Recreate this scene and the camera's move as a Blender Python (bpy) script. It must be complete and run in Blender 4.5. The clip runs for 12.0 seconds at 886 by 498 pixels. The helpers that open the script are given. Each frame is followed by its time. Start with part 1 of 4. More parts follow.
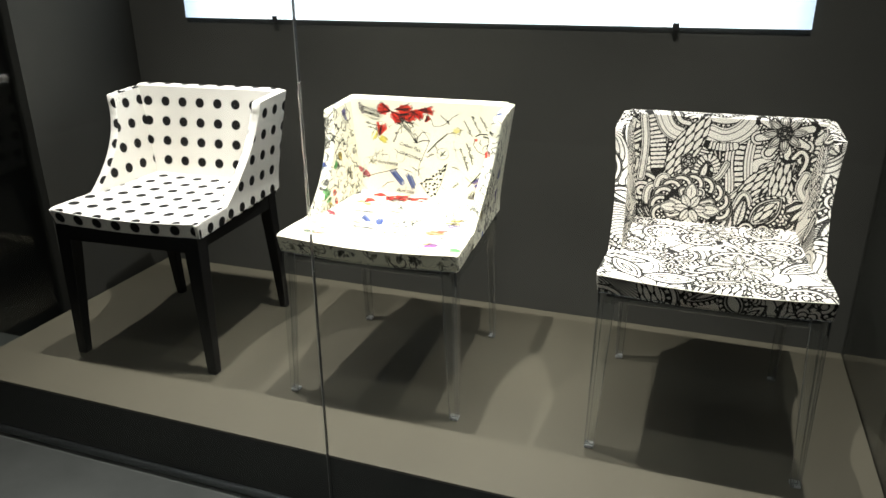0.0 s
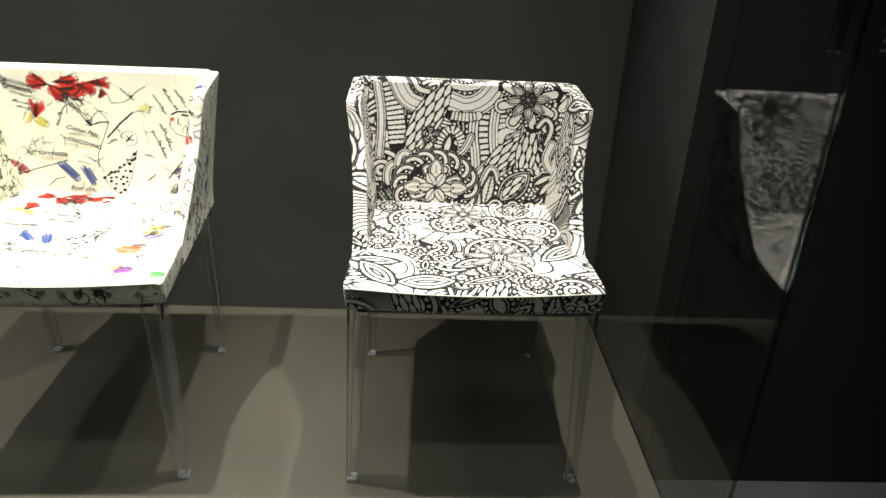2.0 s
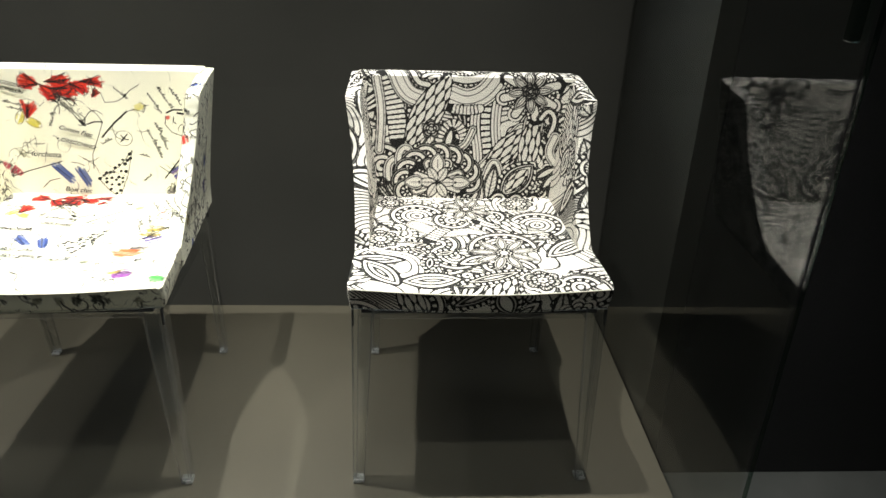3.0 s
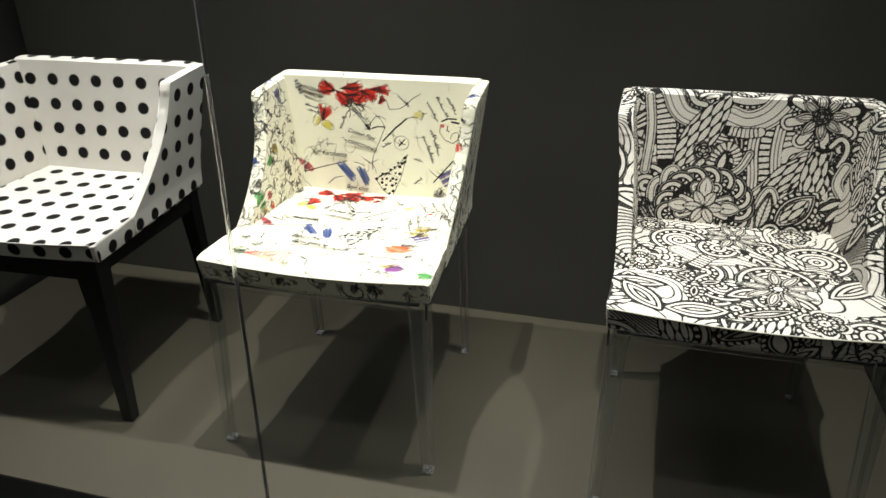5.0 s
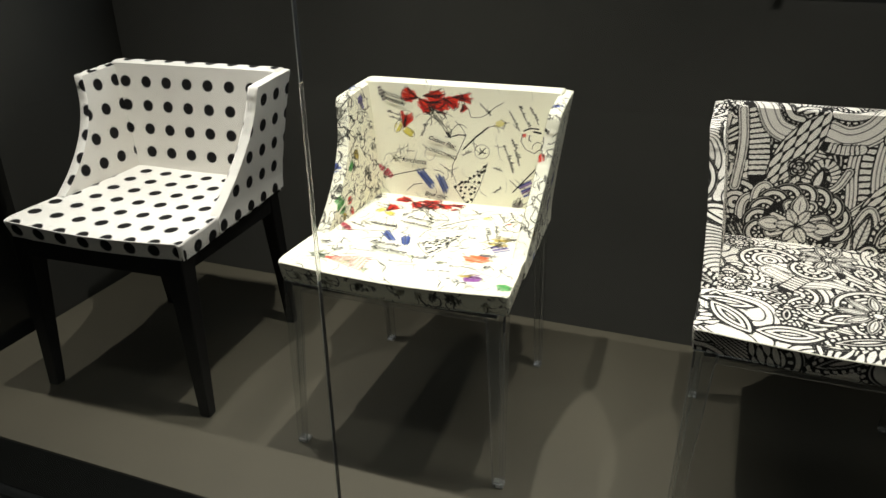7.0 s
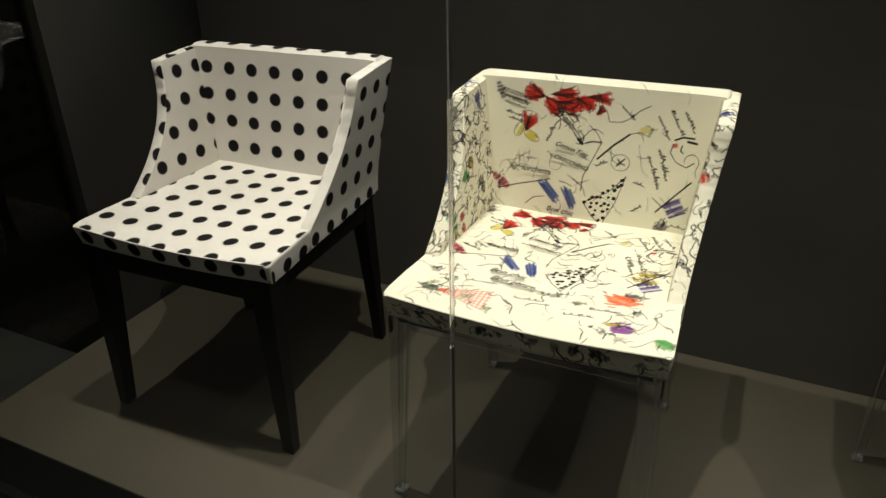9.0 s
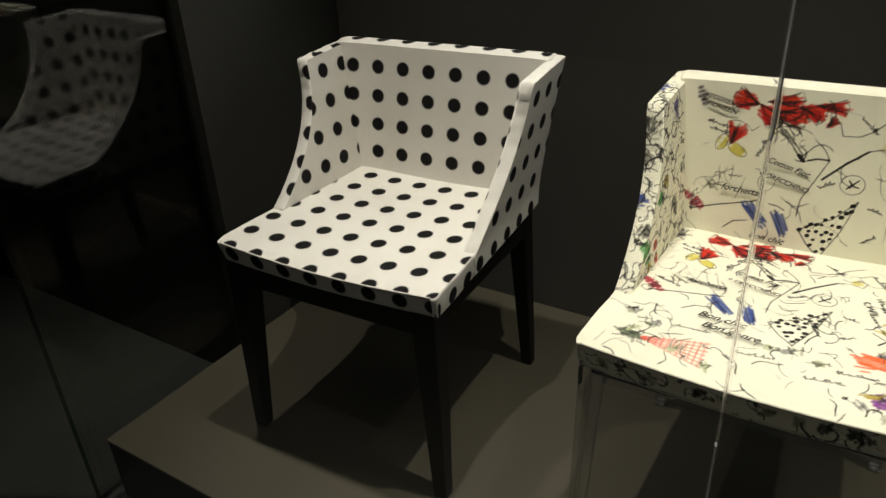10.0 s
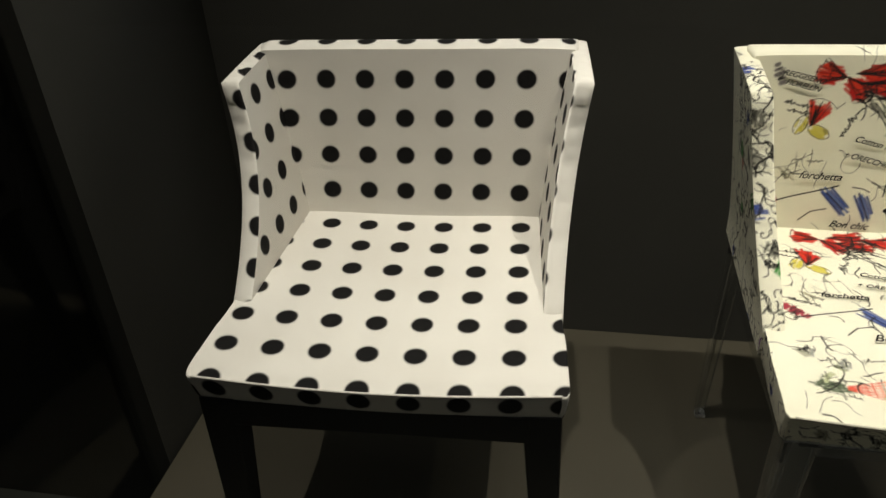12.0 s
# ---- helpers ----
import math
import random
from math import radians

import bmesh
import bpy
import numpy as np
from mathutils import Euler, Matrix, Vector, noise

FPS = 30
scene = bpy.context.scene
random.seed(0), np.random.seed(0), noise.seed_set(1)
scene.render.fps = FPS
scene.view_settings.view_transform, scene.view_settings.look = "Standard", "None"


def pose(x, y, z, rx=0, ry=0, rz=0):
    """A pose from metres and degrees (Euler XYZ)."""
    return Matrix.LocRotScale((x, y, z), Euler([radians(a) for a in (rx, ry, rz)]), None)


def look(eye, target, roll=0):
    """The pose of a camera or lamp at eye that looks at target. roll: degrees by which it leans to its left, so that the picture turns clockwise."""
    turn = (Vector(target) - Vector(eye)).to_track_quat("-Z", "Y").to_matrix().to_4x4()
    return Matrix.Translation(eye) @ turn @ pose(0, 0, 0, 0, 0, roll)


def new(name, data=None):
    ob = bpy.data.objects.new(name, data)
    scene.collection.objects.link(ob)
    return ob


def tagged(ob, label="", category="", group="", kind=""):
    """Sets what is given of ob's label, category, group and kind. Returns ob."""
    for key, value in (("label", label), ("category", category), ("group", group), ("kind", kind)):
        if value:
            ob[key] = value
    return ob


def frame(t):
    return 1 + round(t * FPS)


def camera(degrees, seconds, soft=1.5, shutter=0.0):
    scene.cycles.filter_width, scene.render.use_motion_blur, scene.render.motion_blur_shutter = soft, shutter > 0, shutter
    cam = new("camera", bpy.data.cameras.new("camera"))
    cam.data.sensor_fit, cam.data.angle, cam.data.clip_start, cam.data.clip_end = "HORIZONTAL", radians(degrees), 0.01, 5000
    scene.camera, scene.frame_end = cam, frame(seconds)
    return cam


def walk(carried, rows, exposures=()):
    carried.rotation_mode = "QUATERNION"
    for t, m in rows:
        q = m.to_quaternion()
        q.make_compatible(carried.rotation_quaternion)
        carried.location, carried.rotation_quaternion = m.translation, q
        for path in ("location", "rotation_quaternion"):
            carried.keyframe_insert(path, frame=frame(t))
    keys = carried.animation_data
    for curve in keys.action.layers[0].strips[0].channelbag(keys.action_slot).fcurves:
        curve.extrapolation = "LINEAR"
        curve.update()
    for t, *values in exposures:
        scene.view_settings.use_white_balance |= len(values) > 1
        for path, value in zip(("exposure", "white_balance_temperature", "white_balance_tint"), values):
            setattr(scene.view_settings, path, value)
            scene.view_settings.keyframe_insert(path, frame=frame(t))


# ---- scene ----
cam = camera(62.4, 12.0, soft=1.5)
PATH = [
    (0, (0.037, 0.089, 1.501), (-0.59, 1.843, 0.773), -0.4),
    (0.5, (-0.007, 0.174, 1.504), (-0.569, 1.936, 0.743), -0.4),
    (1, (-0.068, 0.244, 1.513), (-0.243, 2.097, 0.782), 1.4),
    (1.5, (-0.064, 0.376, 1.511), (-0.058, 2.215, 0.723), 2.2),
    (2, (-0.035, 0.46, 1.498), (0.062, 2.265, 0.641), 2.9),
    (2.5, (-0.038, 0.492, 1.499), (0.099, 2.279, 0.611), 2.4),
    (4.5, (-0.123, 0.5, 1.526), (-0.421, 2.272, 0.648), -0.5),
    (5, (-0.14, 0.487, 1.503), (-0.617, 2.228, 0.644), -0.4),
    (5.5, (-0.137, 0.48, 1.505), (-0.664, 2.208, 0.645), 0.1),
    (6, (-0.147, 0.477, 1.504), (-0.709, 2.197, 0.653), 0.1),
    (6.5, (-0.149, 0.482, 1.509), (-0.748, 2.193, 0.665), -0.2),
    (7, (-0.178, 0.493, 1.506), (-0.822, 2.188, 0.662), -0.7),
    (9, (-0.425, 0.715, 1.498), (-1.198, 2.318, 0.585), -0.9),
    (9.5, (-0.493, 0.777, 1.497), (-1.403, 2.289, 0.557), -2.3),
    (10, (-0.688, 0.82, 1.493), (-1.653, 2.292, 0.543), -2.9),
    (10.5, (-0.878, 0.852, 1.477), (-1.797, 2.353, 0.526), -3.9),
    (11, (-1.041, 0.987, 1.475), (-1.857, 2.518, 0.48), -4.4),
    (11.5, (-1.149, 1.035, 1.47), (-1.737, 2.663, 0.469), -2.8),
    (12, (-1.321, 1.011, 1.47), (-1.653, 2.677, 0.415), -2.8),
]
EXPOSURES = [(0, 1.06, 6030, 10), (1, 0.90, 6030, 10), (2.5, 0.83, 6050, 10), (4.5, 0.38, 6040, 10), (5.5, 0.17, 6090, 10), (7, 0.08, 6150, 10),
             (9, -0.45, 6640, 10), (10, -0.51, 6600, 10), (12, -0.56, 6640, 10)]
walk(cam, [(t, look(eye, target, roll)) for t, eye, target, roll in PATH], EXPOSURES)

# ---- the plan ----
DECK = 0.30                       # top of the display platform
FLOOR = 0.110                     # gallery floor
X0, X1 = -2.115, 0.556            # inner sides of the showcase
Y0, Y1 = 1.487, 2.515             # platform front, back wall
YS = 1.955                        # where the matte side walls end and only glass goes on
TOP = 2.90                        # showcase ceiling

# ---- light ----
world = bpy.data.worlds.new("gallery_dark")
world.use_nodes = True
world.node_tree.nodes["Background"].inputs[0].default_value = (0.9, 0.95, 1.0, 1)
world.node_tree.nodes["Background"].inputs[1].default_value = 0.004
scene.world = world

SPOTS = ((-1.97, 74.0), (-1.34, 108.0), (-0.77, 130.0), (-0.19, 92.0), (0.34, 88.0))
for sx, watts in SPOTS:
    lamp = bpy.data.lights.new("ceiling_spot", "SPOT")
    lamp.energy, lamp.color = watts, (1.0, 0.94, 0.84)
    lamp.spot_size, lamp.spot_blend, lamp.shadow_soft_size = radians(66), 1.0, 0.010
    ob = new("ceiling_spot", lamp)
    ob.matrix_world = look((sx, 1.89, DECK + 2.5), (sx, 1.82, DECK))

# gallery track lights outside the front glass, turned to the chairs
for sx in (-0.90, -0.28, 0.36):
    lamp = bpy.data.lights.new("gallery_spot", "SPOT")
    lamp.energy, lamp.color = 25.0, (0.98, 0.97, 0.92)
    lamp.spot_size, lamp.spot_blend, lamp.shadow_soft_size = radians(50), 0.8, 0.02
    ob = new("gallery_spot", lamp)
    ob.matrix_world = look((sx, 1.10, 2.93), (sx, 1.62, DECK))


# ---- materials ----
def nodes_of(name):
    m = bpy.data.materials.new(name)
    m.use_nodes = True
    nt = m.node_tree
    return m, nt, nt.nodes["Principled BSDF"]


def link(nt, a, b):
    nt.links.new(a, b)


def noise_node(nt, scale, detail=4.0, rough=0.55, coord="Object"):
    tc = nt.nodes.new("ShaderNodeTexCoord")
    n = nt.nodes.new("ShaderNodeTexNoise")
    n.inputs["Scale"].default_value, n.inputs["Detail"].default_value = scale, detail
    n.inputs["Roughness"].default_value = rough
    link(nt, tc.outputs[coord], n.inputs["Vector"])
    return n.outputs["Fac"]


def ramp(nt, fac, a, ca, b, cb):
    r = nt.nodes.new("ShaderNodeValToRGB")
    e = r.color_ramp.elements
    e[0].position, e[0].color, e[1].position, e[1].color = a, (*ca, 1), b, (*cb, 1)
    link(nt, fac, r.inputs[0])
    return r.outputs[0]


def mix(nt, fac, a, b, mode="MIX"):
    n = nt.nodes.new("ShaderNodeMix")
    n.data_type, n.blend_type = "RGBA", mode
    for val, sock in ((fac, n.inputs[0]), (a, n.inputs[6]), (b, n.inputs[7])):
        if isinstance(val, (int, float)):
            sock.default_value = val
        elif isinstance(val, tuple):
            sock.default_value = (*val, 1)
        else:
            link(nt, val, sock)
    return n.outputs[2]


def calc(nt, op, a, b=0.0, c=0.0):
    n = nt.nodes.new("ShaderNodeMath")
    n.operation = op
    for val, sock in zip((a, b, c), n.inputs):
        if isinstance(val, (int, float)):
            sock.default_value = val
        else:
            link(nt, val, sock)
    return n.outputs[0]


def bump(nt, p, height, strength, distance):
    b = nt.nodes.new("ShaderNodeBump")
    b.inputs["Strength"].default_value, b.inputs["Distance"].default_value = strength, distance
    link(nt, height, b.inputs["Height"])
    link(nt, b.outputs[0], p.inputs["Normal"])


def surface(name, dark, light, rough, scale=3.0, fine=180.0, relief=0.0006, metal=0.0, spec=0.5):
    """A painted or woven surface with broad tone changes and fine grain."""
    m, nt, p = nodes_of(name)
    broad = noise_node(nt, scale, 6.0)
    grain = noise_node(nt, fine, 3.0)
    tone = calc(nt, "ADD", calc(nt, "MULTIPLY", broad, 0.7), calc(nt, "MULTIPLY", grain, 0.3))
    link(nt, ramp(nt, tone, 0.3, dark, 0.7, light), p.inputs["Base Color"])
    link(nt, calc(nt, "MULTIPLY_ADD", broad, 0.15, rough - 0.07), p.inputs["Roughness"])
    p.inputs["Metallic"].default_value = metal
    p.inputs["Specular IOR Level"].default_value = spec
    bump(nt, p, grain, 0.5, relief)
    return m


WALL = surface("dark_grey_wall_paint", (0.0490, 0.0485, 0.0420), (0.0670, 0.0660, 0.0570), 0.75, 2.5, 260, 0.0004, spec=0.25)
DECKPAINT = surface("grey_beige_deck_paint", (0.0615, 0.0545, 0.0370), (0.0785, 0.0695, 0.0475), 0.62, 4.0, 300, 0.0003, spec=0.35)
PLINTH = surface("black_plinth_paint", (0.008, 0.008, 0.0075), (0.013, 0.013, 0.012), 0.75, 5, 200, 0.0003, spec=0.3)
BLACKWALL = surface("black_gallery_wall", (0.036, 0.036, 0.035), (0.050, 0.050, 0.048), 0.85, 2, 150, 0.0004, spec=0.2)
FLOORING = surface("dark_grey_floor_covering", (0.062, 0.065, 0.060), (0.098, 0.101, 0.094), 0.8, 6, 420, 0.001, spec=0.3)
STEEL = surface("brushed_metal_trim", (0.17, 0.18, 0.19), (0.26, 0.27, 0.285), 0.52, 8, 300, 0.0001, metal=0.9)
BLACKWOOD = surface("black_lacquered_wood", (0.004, 0.004, 0.004), (0.008, 0.0075, 0.007), 0.48, 9, 120, 0.0002, spec=0.25)
CLIPBLACK = surface("black_clip_metal", (0.010, 0.010, 0.010), (0.018, 0.018, 0.018), 0.5, 30, 400, 0.0001)
MARK = surface("dark_teal_ink", (0.004, 0.022, 0.024), (0.008, 0.034, 0.036), 0.6, 30, 400, 0.0001)
LABELWHITE = surface("pale_print", (0.16, 0.16, 0.16), (0.24, 0.24, 0.24), 0.8, 30, 400, 0.0001)


def pane_material(name, tint, base, glint_share=0.0):
    m, nt, p = nodes_of(name)
    nt.nodes.remove(p)
    clear = nt.nodes.new("ShaderNodeBsdfTransparent")
    clear.inputs[0].default_value = (*tint, 1)
    gloss = nt.nodes.new("ShaderNodeBsdfGlossy")
    gloss.inputs["Roughness"].default_value = 0.0
    facing = nt.nodes.new("ShaderNodeLayerWeight")
    facing.inputs[0].default_value = 0.5
    steep = calc(nt, "MULTIPLY_ADD", calc(nt, "POWER", facing.outputs["Facing"], 5.0), 1.0 - base, base)
    mx = nt.nodes.new("ShaderNodeMixShader")
    link(nt, steep, mx.inputs[0])
    link(nt, clear.outputs[0], mx.inputs[1])
    link(nt, gloss.outputs[0], mx.inputs[2])
    out = mx.outputs[0]
    if glint_share:
        # white diffuse mixed in, painting the glints that refracted lamplight leaves in clear plastic
        milk = nt.nodes.new("ShaderNodeBsdfDiffuse")
        milk.inputs[0].default_value = (0.85, 0.86, 0.84, 1)
        cloud = nt.nodes.new("ShaderNodeMixShader")
        link(nt, calc(nt, "MULTIPLY", ramp(nt, noise_node(nt, 45, 4), 0.35, (0.35, 0.35, 0.35), 0.7, (1.4, 1.4, 1.4)), glint_share), cloud.inputs[0])
        link(nt, out, cloud.inputs[1])
        link(nt, milk.outputs[0], cloud.inputs[2])
        out = cloud.outputs[0]
    link(nt, out, nt.nodes["Material Output"].inputs[0])
    return m


def solid_clear(name, tint, ior, rough):
    m, nt, p = nodes_of(name)
    p.inputs["Base Color"].default_value = (*tint, 1)
    p.inputs["Transmission Weight"].default_value = 1.0
    p.inputs["IOR"].default_value = ior
    link(nt, calc(nt, "MULTIPLY_ADD", noise_node(nt, 30, 2), 0.03, rough), p.inputs["Roughness"])
    return m


def seal_material(name, low, high, share):
    m, nt, p = nodes_of(name)
    nt.nodes.remove(p)
    through_light = nt.nodes.new("ShaderNodeBsdfTranslucent")
    link(nt, ramp(nt, noise_node(nt, 9, 4), 0.35, (low, low, low * 0.95), 0.65, (high, high, high * 0.95)), through_light.inputs[0])
    clear = nt.nodes.new("ShaderNodeBsdfTransparent")
    clear.inputs[0].default_value = (0.8, 0.82, 0.8, 1)
    mx = nt.nodes.new("ShaderNodeMixShader")
    mx.inputs[0].default_value = share
    link(nt, clear.outputs[0], mx.inputs[1])
    link(nt, through_light.outputs[0], mx.inputs[2])
    link(nt, mx.outputs[0], nt.nodes["Material Output"].inputs[0])
    return m


# one joint in two materials: darker, and brighter where it refracts the chairs
SEAL = seal_material("unlit_joint_seal", 0.25, 0.5, 0.5)
SEALLIT = solid_clear("lit_stretch_joint", (0.97, 0.97, 0.95), 1.45, 0.12)
PANE = pane_material("clear_pane", (0.975, 0.985, 0.975), 0.04)
EDGE = pane_material("green_glass_edge", (0.50, 0.60, 0.55), 0.05)
# foot plastic whitened so that a glint is painted at each leg end
FOOT = pane_material("whitened_foot_glint", (0.86, 0.87, 0.86), 0.34, 0.40)
# slight whitening on the legs, stronger on their bevels to paint bright edge glints
POLY = pane_material("clear_polycarbonate", (0.95, 0.955, 0.95), 0.07, 0.010)
POLYRIM = pane_material("polycarbonate_edge_glint", (0.62, 0.63, 0.62), 0.30, 0.14)


def glow():
    m, nt, p = nodes_of("lit_diffuser")
    tc = nt.nodes.new("ShaderNodeTexCoord")
    sep = nt.nodes.new("ShaderNodeSeparateXYZ")
    link(nt, tc.outputs["Generated"], sep.inputs[0])
    ends = calc(nt, "MINIMUM", sep.outputs[0], calc(nt, "SUBTRACT", 1.0, sep.outputs[0]))
    soft = calc(nt, "SMOOTH_MIN", calc(nt, "MULTIPLY", ends, 12.0), 1.0, 0.3)
    link(nt, ramp(nt, soft, 0.0, (0.62, 0.80, 1.0), 1.0, (0.90, 0.96, 1.0)), p.inputs["Emission Color"])
    link(nt, calc(nt, "MULTIPLY_ADD", soft, 0.55, 0.42), p.inputs["Emission Strength"])
    p.inputs["Base Color"].default_value = (0.8, 0.8, 0.8, 1)
    return m


GLOW = glow()


def cloth_finish(nt, p):
    """Weave and soft wrinkles common to the covers."""
    weave = noise_node(nt, 1400, 2)
    crease = noise_node(nt, 16, 3)
    bump(nt, p, calc(nt, "MULTIPLY_ADD", crease, 9.0, weave), 0.35, 0.0006)
    p.inputs["Roughness"].default_value = 0.85
    p.inputs["Specular IOR Level"].default_value = 0.2


def dotted_cloth():
    m, nt, p = nodes_of("white_cotton_black_dots")
    uv = nt.nodes.new("ShaderNodeUVMap")
    sep = nt.nodes.new("ShaderNodeSeparateXYZ")
    link(nt, uv.outputs[0], sep.inputs[0])
    wob = noise_node(nt, 40, 1)
    du, dv = (calc(nt, "PINGPONG", calc(nt, "ADD", sep.outputs[k], 7.0), 0.035) for k in (0, 1))
    dist = calc(nt, "SQRT", calc(nt, "ADD", calc(nt, "MULTIPLY", du, du), calc(nt, "MULTIPLY", dv, dv)))
    rim = calc(nt, "MULTIPLY_ADD", wob, 0.0012, dist)
    base = ramp(nt, noise_node(nt, 9, 5), 0.3, (0.74, 0.71, 0.65), 0.7, (0.81, 0.785, 0.725))
    link(nt, mix(nt, ramp(nt, rim, 0.0176, (0, 0, 0), 0.0184, (1, 1, 1)), (0.006, 0.0055, 0.0055), base), p.inputs["Base Color"])
    cloth_finish(nt, p)
    return m


def inked_cloth(name, light, dark, coloured):
    m, nt, p = nodes_of(name)
    at = nt.nodes.new("ShaderNodeAttribute")
    at.attribute_name = "ink"
    ink = calc(nt, "MULTIPLY_ADD", at.outputs["Fac"], 700.0, 0.5)
    base = ramp(nt, noise_node(nt, 10, 5), 0.3, dark, 0.7, light)
    if coloured:
        tint = nt.nodes.new("ShaderNodeAttribute")
        tint.attribute_name = "tint"
        base = mix(nt, 1.0, base, tint.outputs["Color"], "MULTIPLY")
    link(nt, mix(nt, ramp(nt, ink, 0.0, (0, 0, 0), 1.0, (1, 1, 1)), base, (0.014, 0.013, 0.012)), p.inputs["Base Color"])
    cloth_finish(nt, p)
    return m


PIPING = surface("white_piping", (0.60, 0.58, 0.53), (0.74, 0.71, 0.66), 0.85, 60, 900, 0.0003, spec=0.2)
PIPING_CREAM = surface("cream_piping", (0.40, 0.38, 0.30), (0.70, 0.68, 0.56), 0.85, 90, 900, 0.0003, spec=0.2)
DOTS = dotted_cloth()
DOODLE = inked_cloth("black_and_cream_doodle_print", (0.82, 0.78, 0.70), (0.75, 0.71, 0.63), False)
SKETCH = inked_cloth("cream_sketch_print", (0.86, 0.84, 0.68), (0.80, 0.77, 0.61), True)


# ---- mesh helpers ----
def part(name, bm, material, parent=None, label=""):
    me = bpy.data.meshes.new(name)
    bm.to_mesh(me)
    bm.free()
    me.materials.append(material)
    ob = new(name, me)
    ob.parent = parent
    return tagged(ob, label)


def box(x0, x1, y0, y1, z0, z1, bevel=0.0, seg=2):
    bm = bmesh.new()
    bmesh.ops.create_cube(bm, size=1.0)
    for v in bm.verts:
        v.co = ((x0 + x1) / 2 + v.co.x * (x1 - x0), (y0 + y1) / 2 + v.co.y * (y1 - y0), (z0 + z1) / 2 + v.co.z * (z1 - z0))
    if bevel:
        bmesh.ops.bevel(bm, geom=bm.edges[:], offset=bevel, segments=seg, affect="EDGES", profile=0.5)
    return bm


def setting(name, bm, material, label, category):
    return tagged(part(name, bm, material), label, category, kind="structure")


def thing(name, at, label, category, group=""):
    ob = new(name)
    ob.matrix_world = at
    return tagged(ob, label, category, group)


# ---- the setting ----
setting("floor", box(-5.5, 4.0, -3.2, 4.2, -0.02, FLOOR), FLOORING, "dark grey gallery floor round the showcase", "floor")
setting("platform", box(X0 + 0.001, X1 - 0.001, Y0, Y1 - 0.002, 0.292, DECK, 0.002), DECKPAINT, "grey beige painted display platform under the chairs", "platform")
setting("plinth", box(X0 + 0.001, X1 - 0.001, Y0 + 0.004, Y1 - 0.004, FLOOR + 0.001, 0.290), PLINTH, "black plinth below the display platform", "plinth")
setting("wall_back", box(X0 - 0.06, X1 + 0.06, Y1, Y1 + 0.10, FLOOR + 0.001, TOP), WALL, "dark grey painted back wall of the showcase", "wall")
setting("wall_east", box(X1 + 0.008, X1 + 0.06, YS + 0.007, Y1 - 0.002, FLOOR + 0.001, TOP), WALL, "dark grey side wall behind the glass", "wall")
setting("wall_west", box(X0 - 0.06, X0 - 0.008, YS + 0.010, Y1 - 0.002, FLOOR + 0.001, TOP), WALL, "dark grey side wall behind the glass", "wall")
setting("ceiling", box(X0 - 0.06, X1 + 0.06, 1.44, Y1 + 0.10, TOP + 0.002, TOP + 0.08), BLACKWALL, "black showcase ceiling", "ceiling")
setting("gallery_wall_east", box(X1 + 0.064, 3.9, 1.962, 2.10, FLOOR + 0.001, 3.0), BLACKWALL, "black gallery wall beside the showcase", "wall")
setting("gallery_wall_west", box(-5.4, X0 - 0.064, 1.985, 2.10, FLOOR + 0.001, 3.0), BLACKWALL, "black gallery wall beside the showcase", "wall")
setting("gallery_side_east", box(3.9, 4.0, -3.1, 2.3, FLOOR + 0.001, 3.0), BLACKWALL, "black far gallery wall", "wall")
setting("gallery_side_west", box(-5.5, -5.4, -3.1, 2.3, FLOOR + 0.001, 3.0), BLACKWALL, "black far gallery wall", "wall")
setting("gallery_wall_rear", box(-5.5, 4.0, -3.2, -3.1, FLOOR + 0.001, 3.0), BLACKWALL, "black gallery wall facing the showcase", "wall")
setting("gallery_ceiling", box(-5.5, 4.0, -3.2, 4.2, 3.002, 3.1), BLACKWALL, "black gallery ceiling", "ceiling")

# rounded metal trim along the foot of the plinth
bm = bmesh.new()
bmesh.ops.create_cone(bm, cap_ends=True, segments=20, radius1=0.011, radius2=0.011, depth=X1 - X0, matrix=pose((X0 + X1) / 2, Y0 - 0.011, FLOOR + 0.0115, 0, 90, 0))
setting("trim", bm, STEEL, "rounded grey metal trim along the plinth foot", "trim")


JX, GY0, GY1 = -0.7705, 1.452, 1.462
case = thing("glass_showcase", pose(0, 0, 0), "clear glass showcase enclosing the platform, reflecting the chairs", "showcase")
part("front_pane", box(X0 - 0.038, JX - 0.0025, GY0, GY1, FLOOR + 0.002, TOP), PANE, case, "clear front pane")
part("front_pane", box(JX + 0.0025, X1 - 0.002, GY0, GY1, FLOOR + 0.002, TOP), PANE, case, "clear front pane")
part("side_pane", box(X1, X1 + 0.003, GY0, Y1 - 0.002, FLOOR + 0.002, TOP), PANE, case, "clear side pane with faint reflections")
part("side_pane", box(X0 - 0.043, X0 - 0.040, GY0, YS + 0.008, FLOOR + 0.002, TOP), PANE, case, "clear side pane with faint reflections")
# joint cut at 0.93 and 1.27 to shape the stretch of refracted brightness
part("joint", box(JX - 0.0016, JX + 0.0002, GY0 + 0.0005, GY1 - 0.0005, FLOOR + 0.002, 0.93), SEAL, case, "thin sealed joint outside the brighter stretch")
part("joint", box(JX - 0.0018, JX + 0.0006, GY0 - 0.0008, GY1 + 0.0008, 0.93, 1.27, 0.0006), SEALLIT, case, "stretch of the sealed joint set brighter for refracted light")
part("joint", box(JX - 0.0016, JX + 0.0002, GY0 + 0.0005, GY1 - 0.0005, 1.27, TOP), SEAL, case, "thin sealed joint outside the brighter stretch")
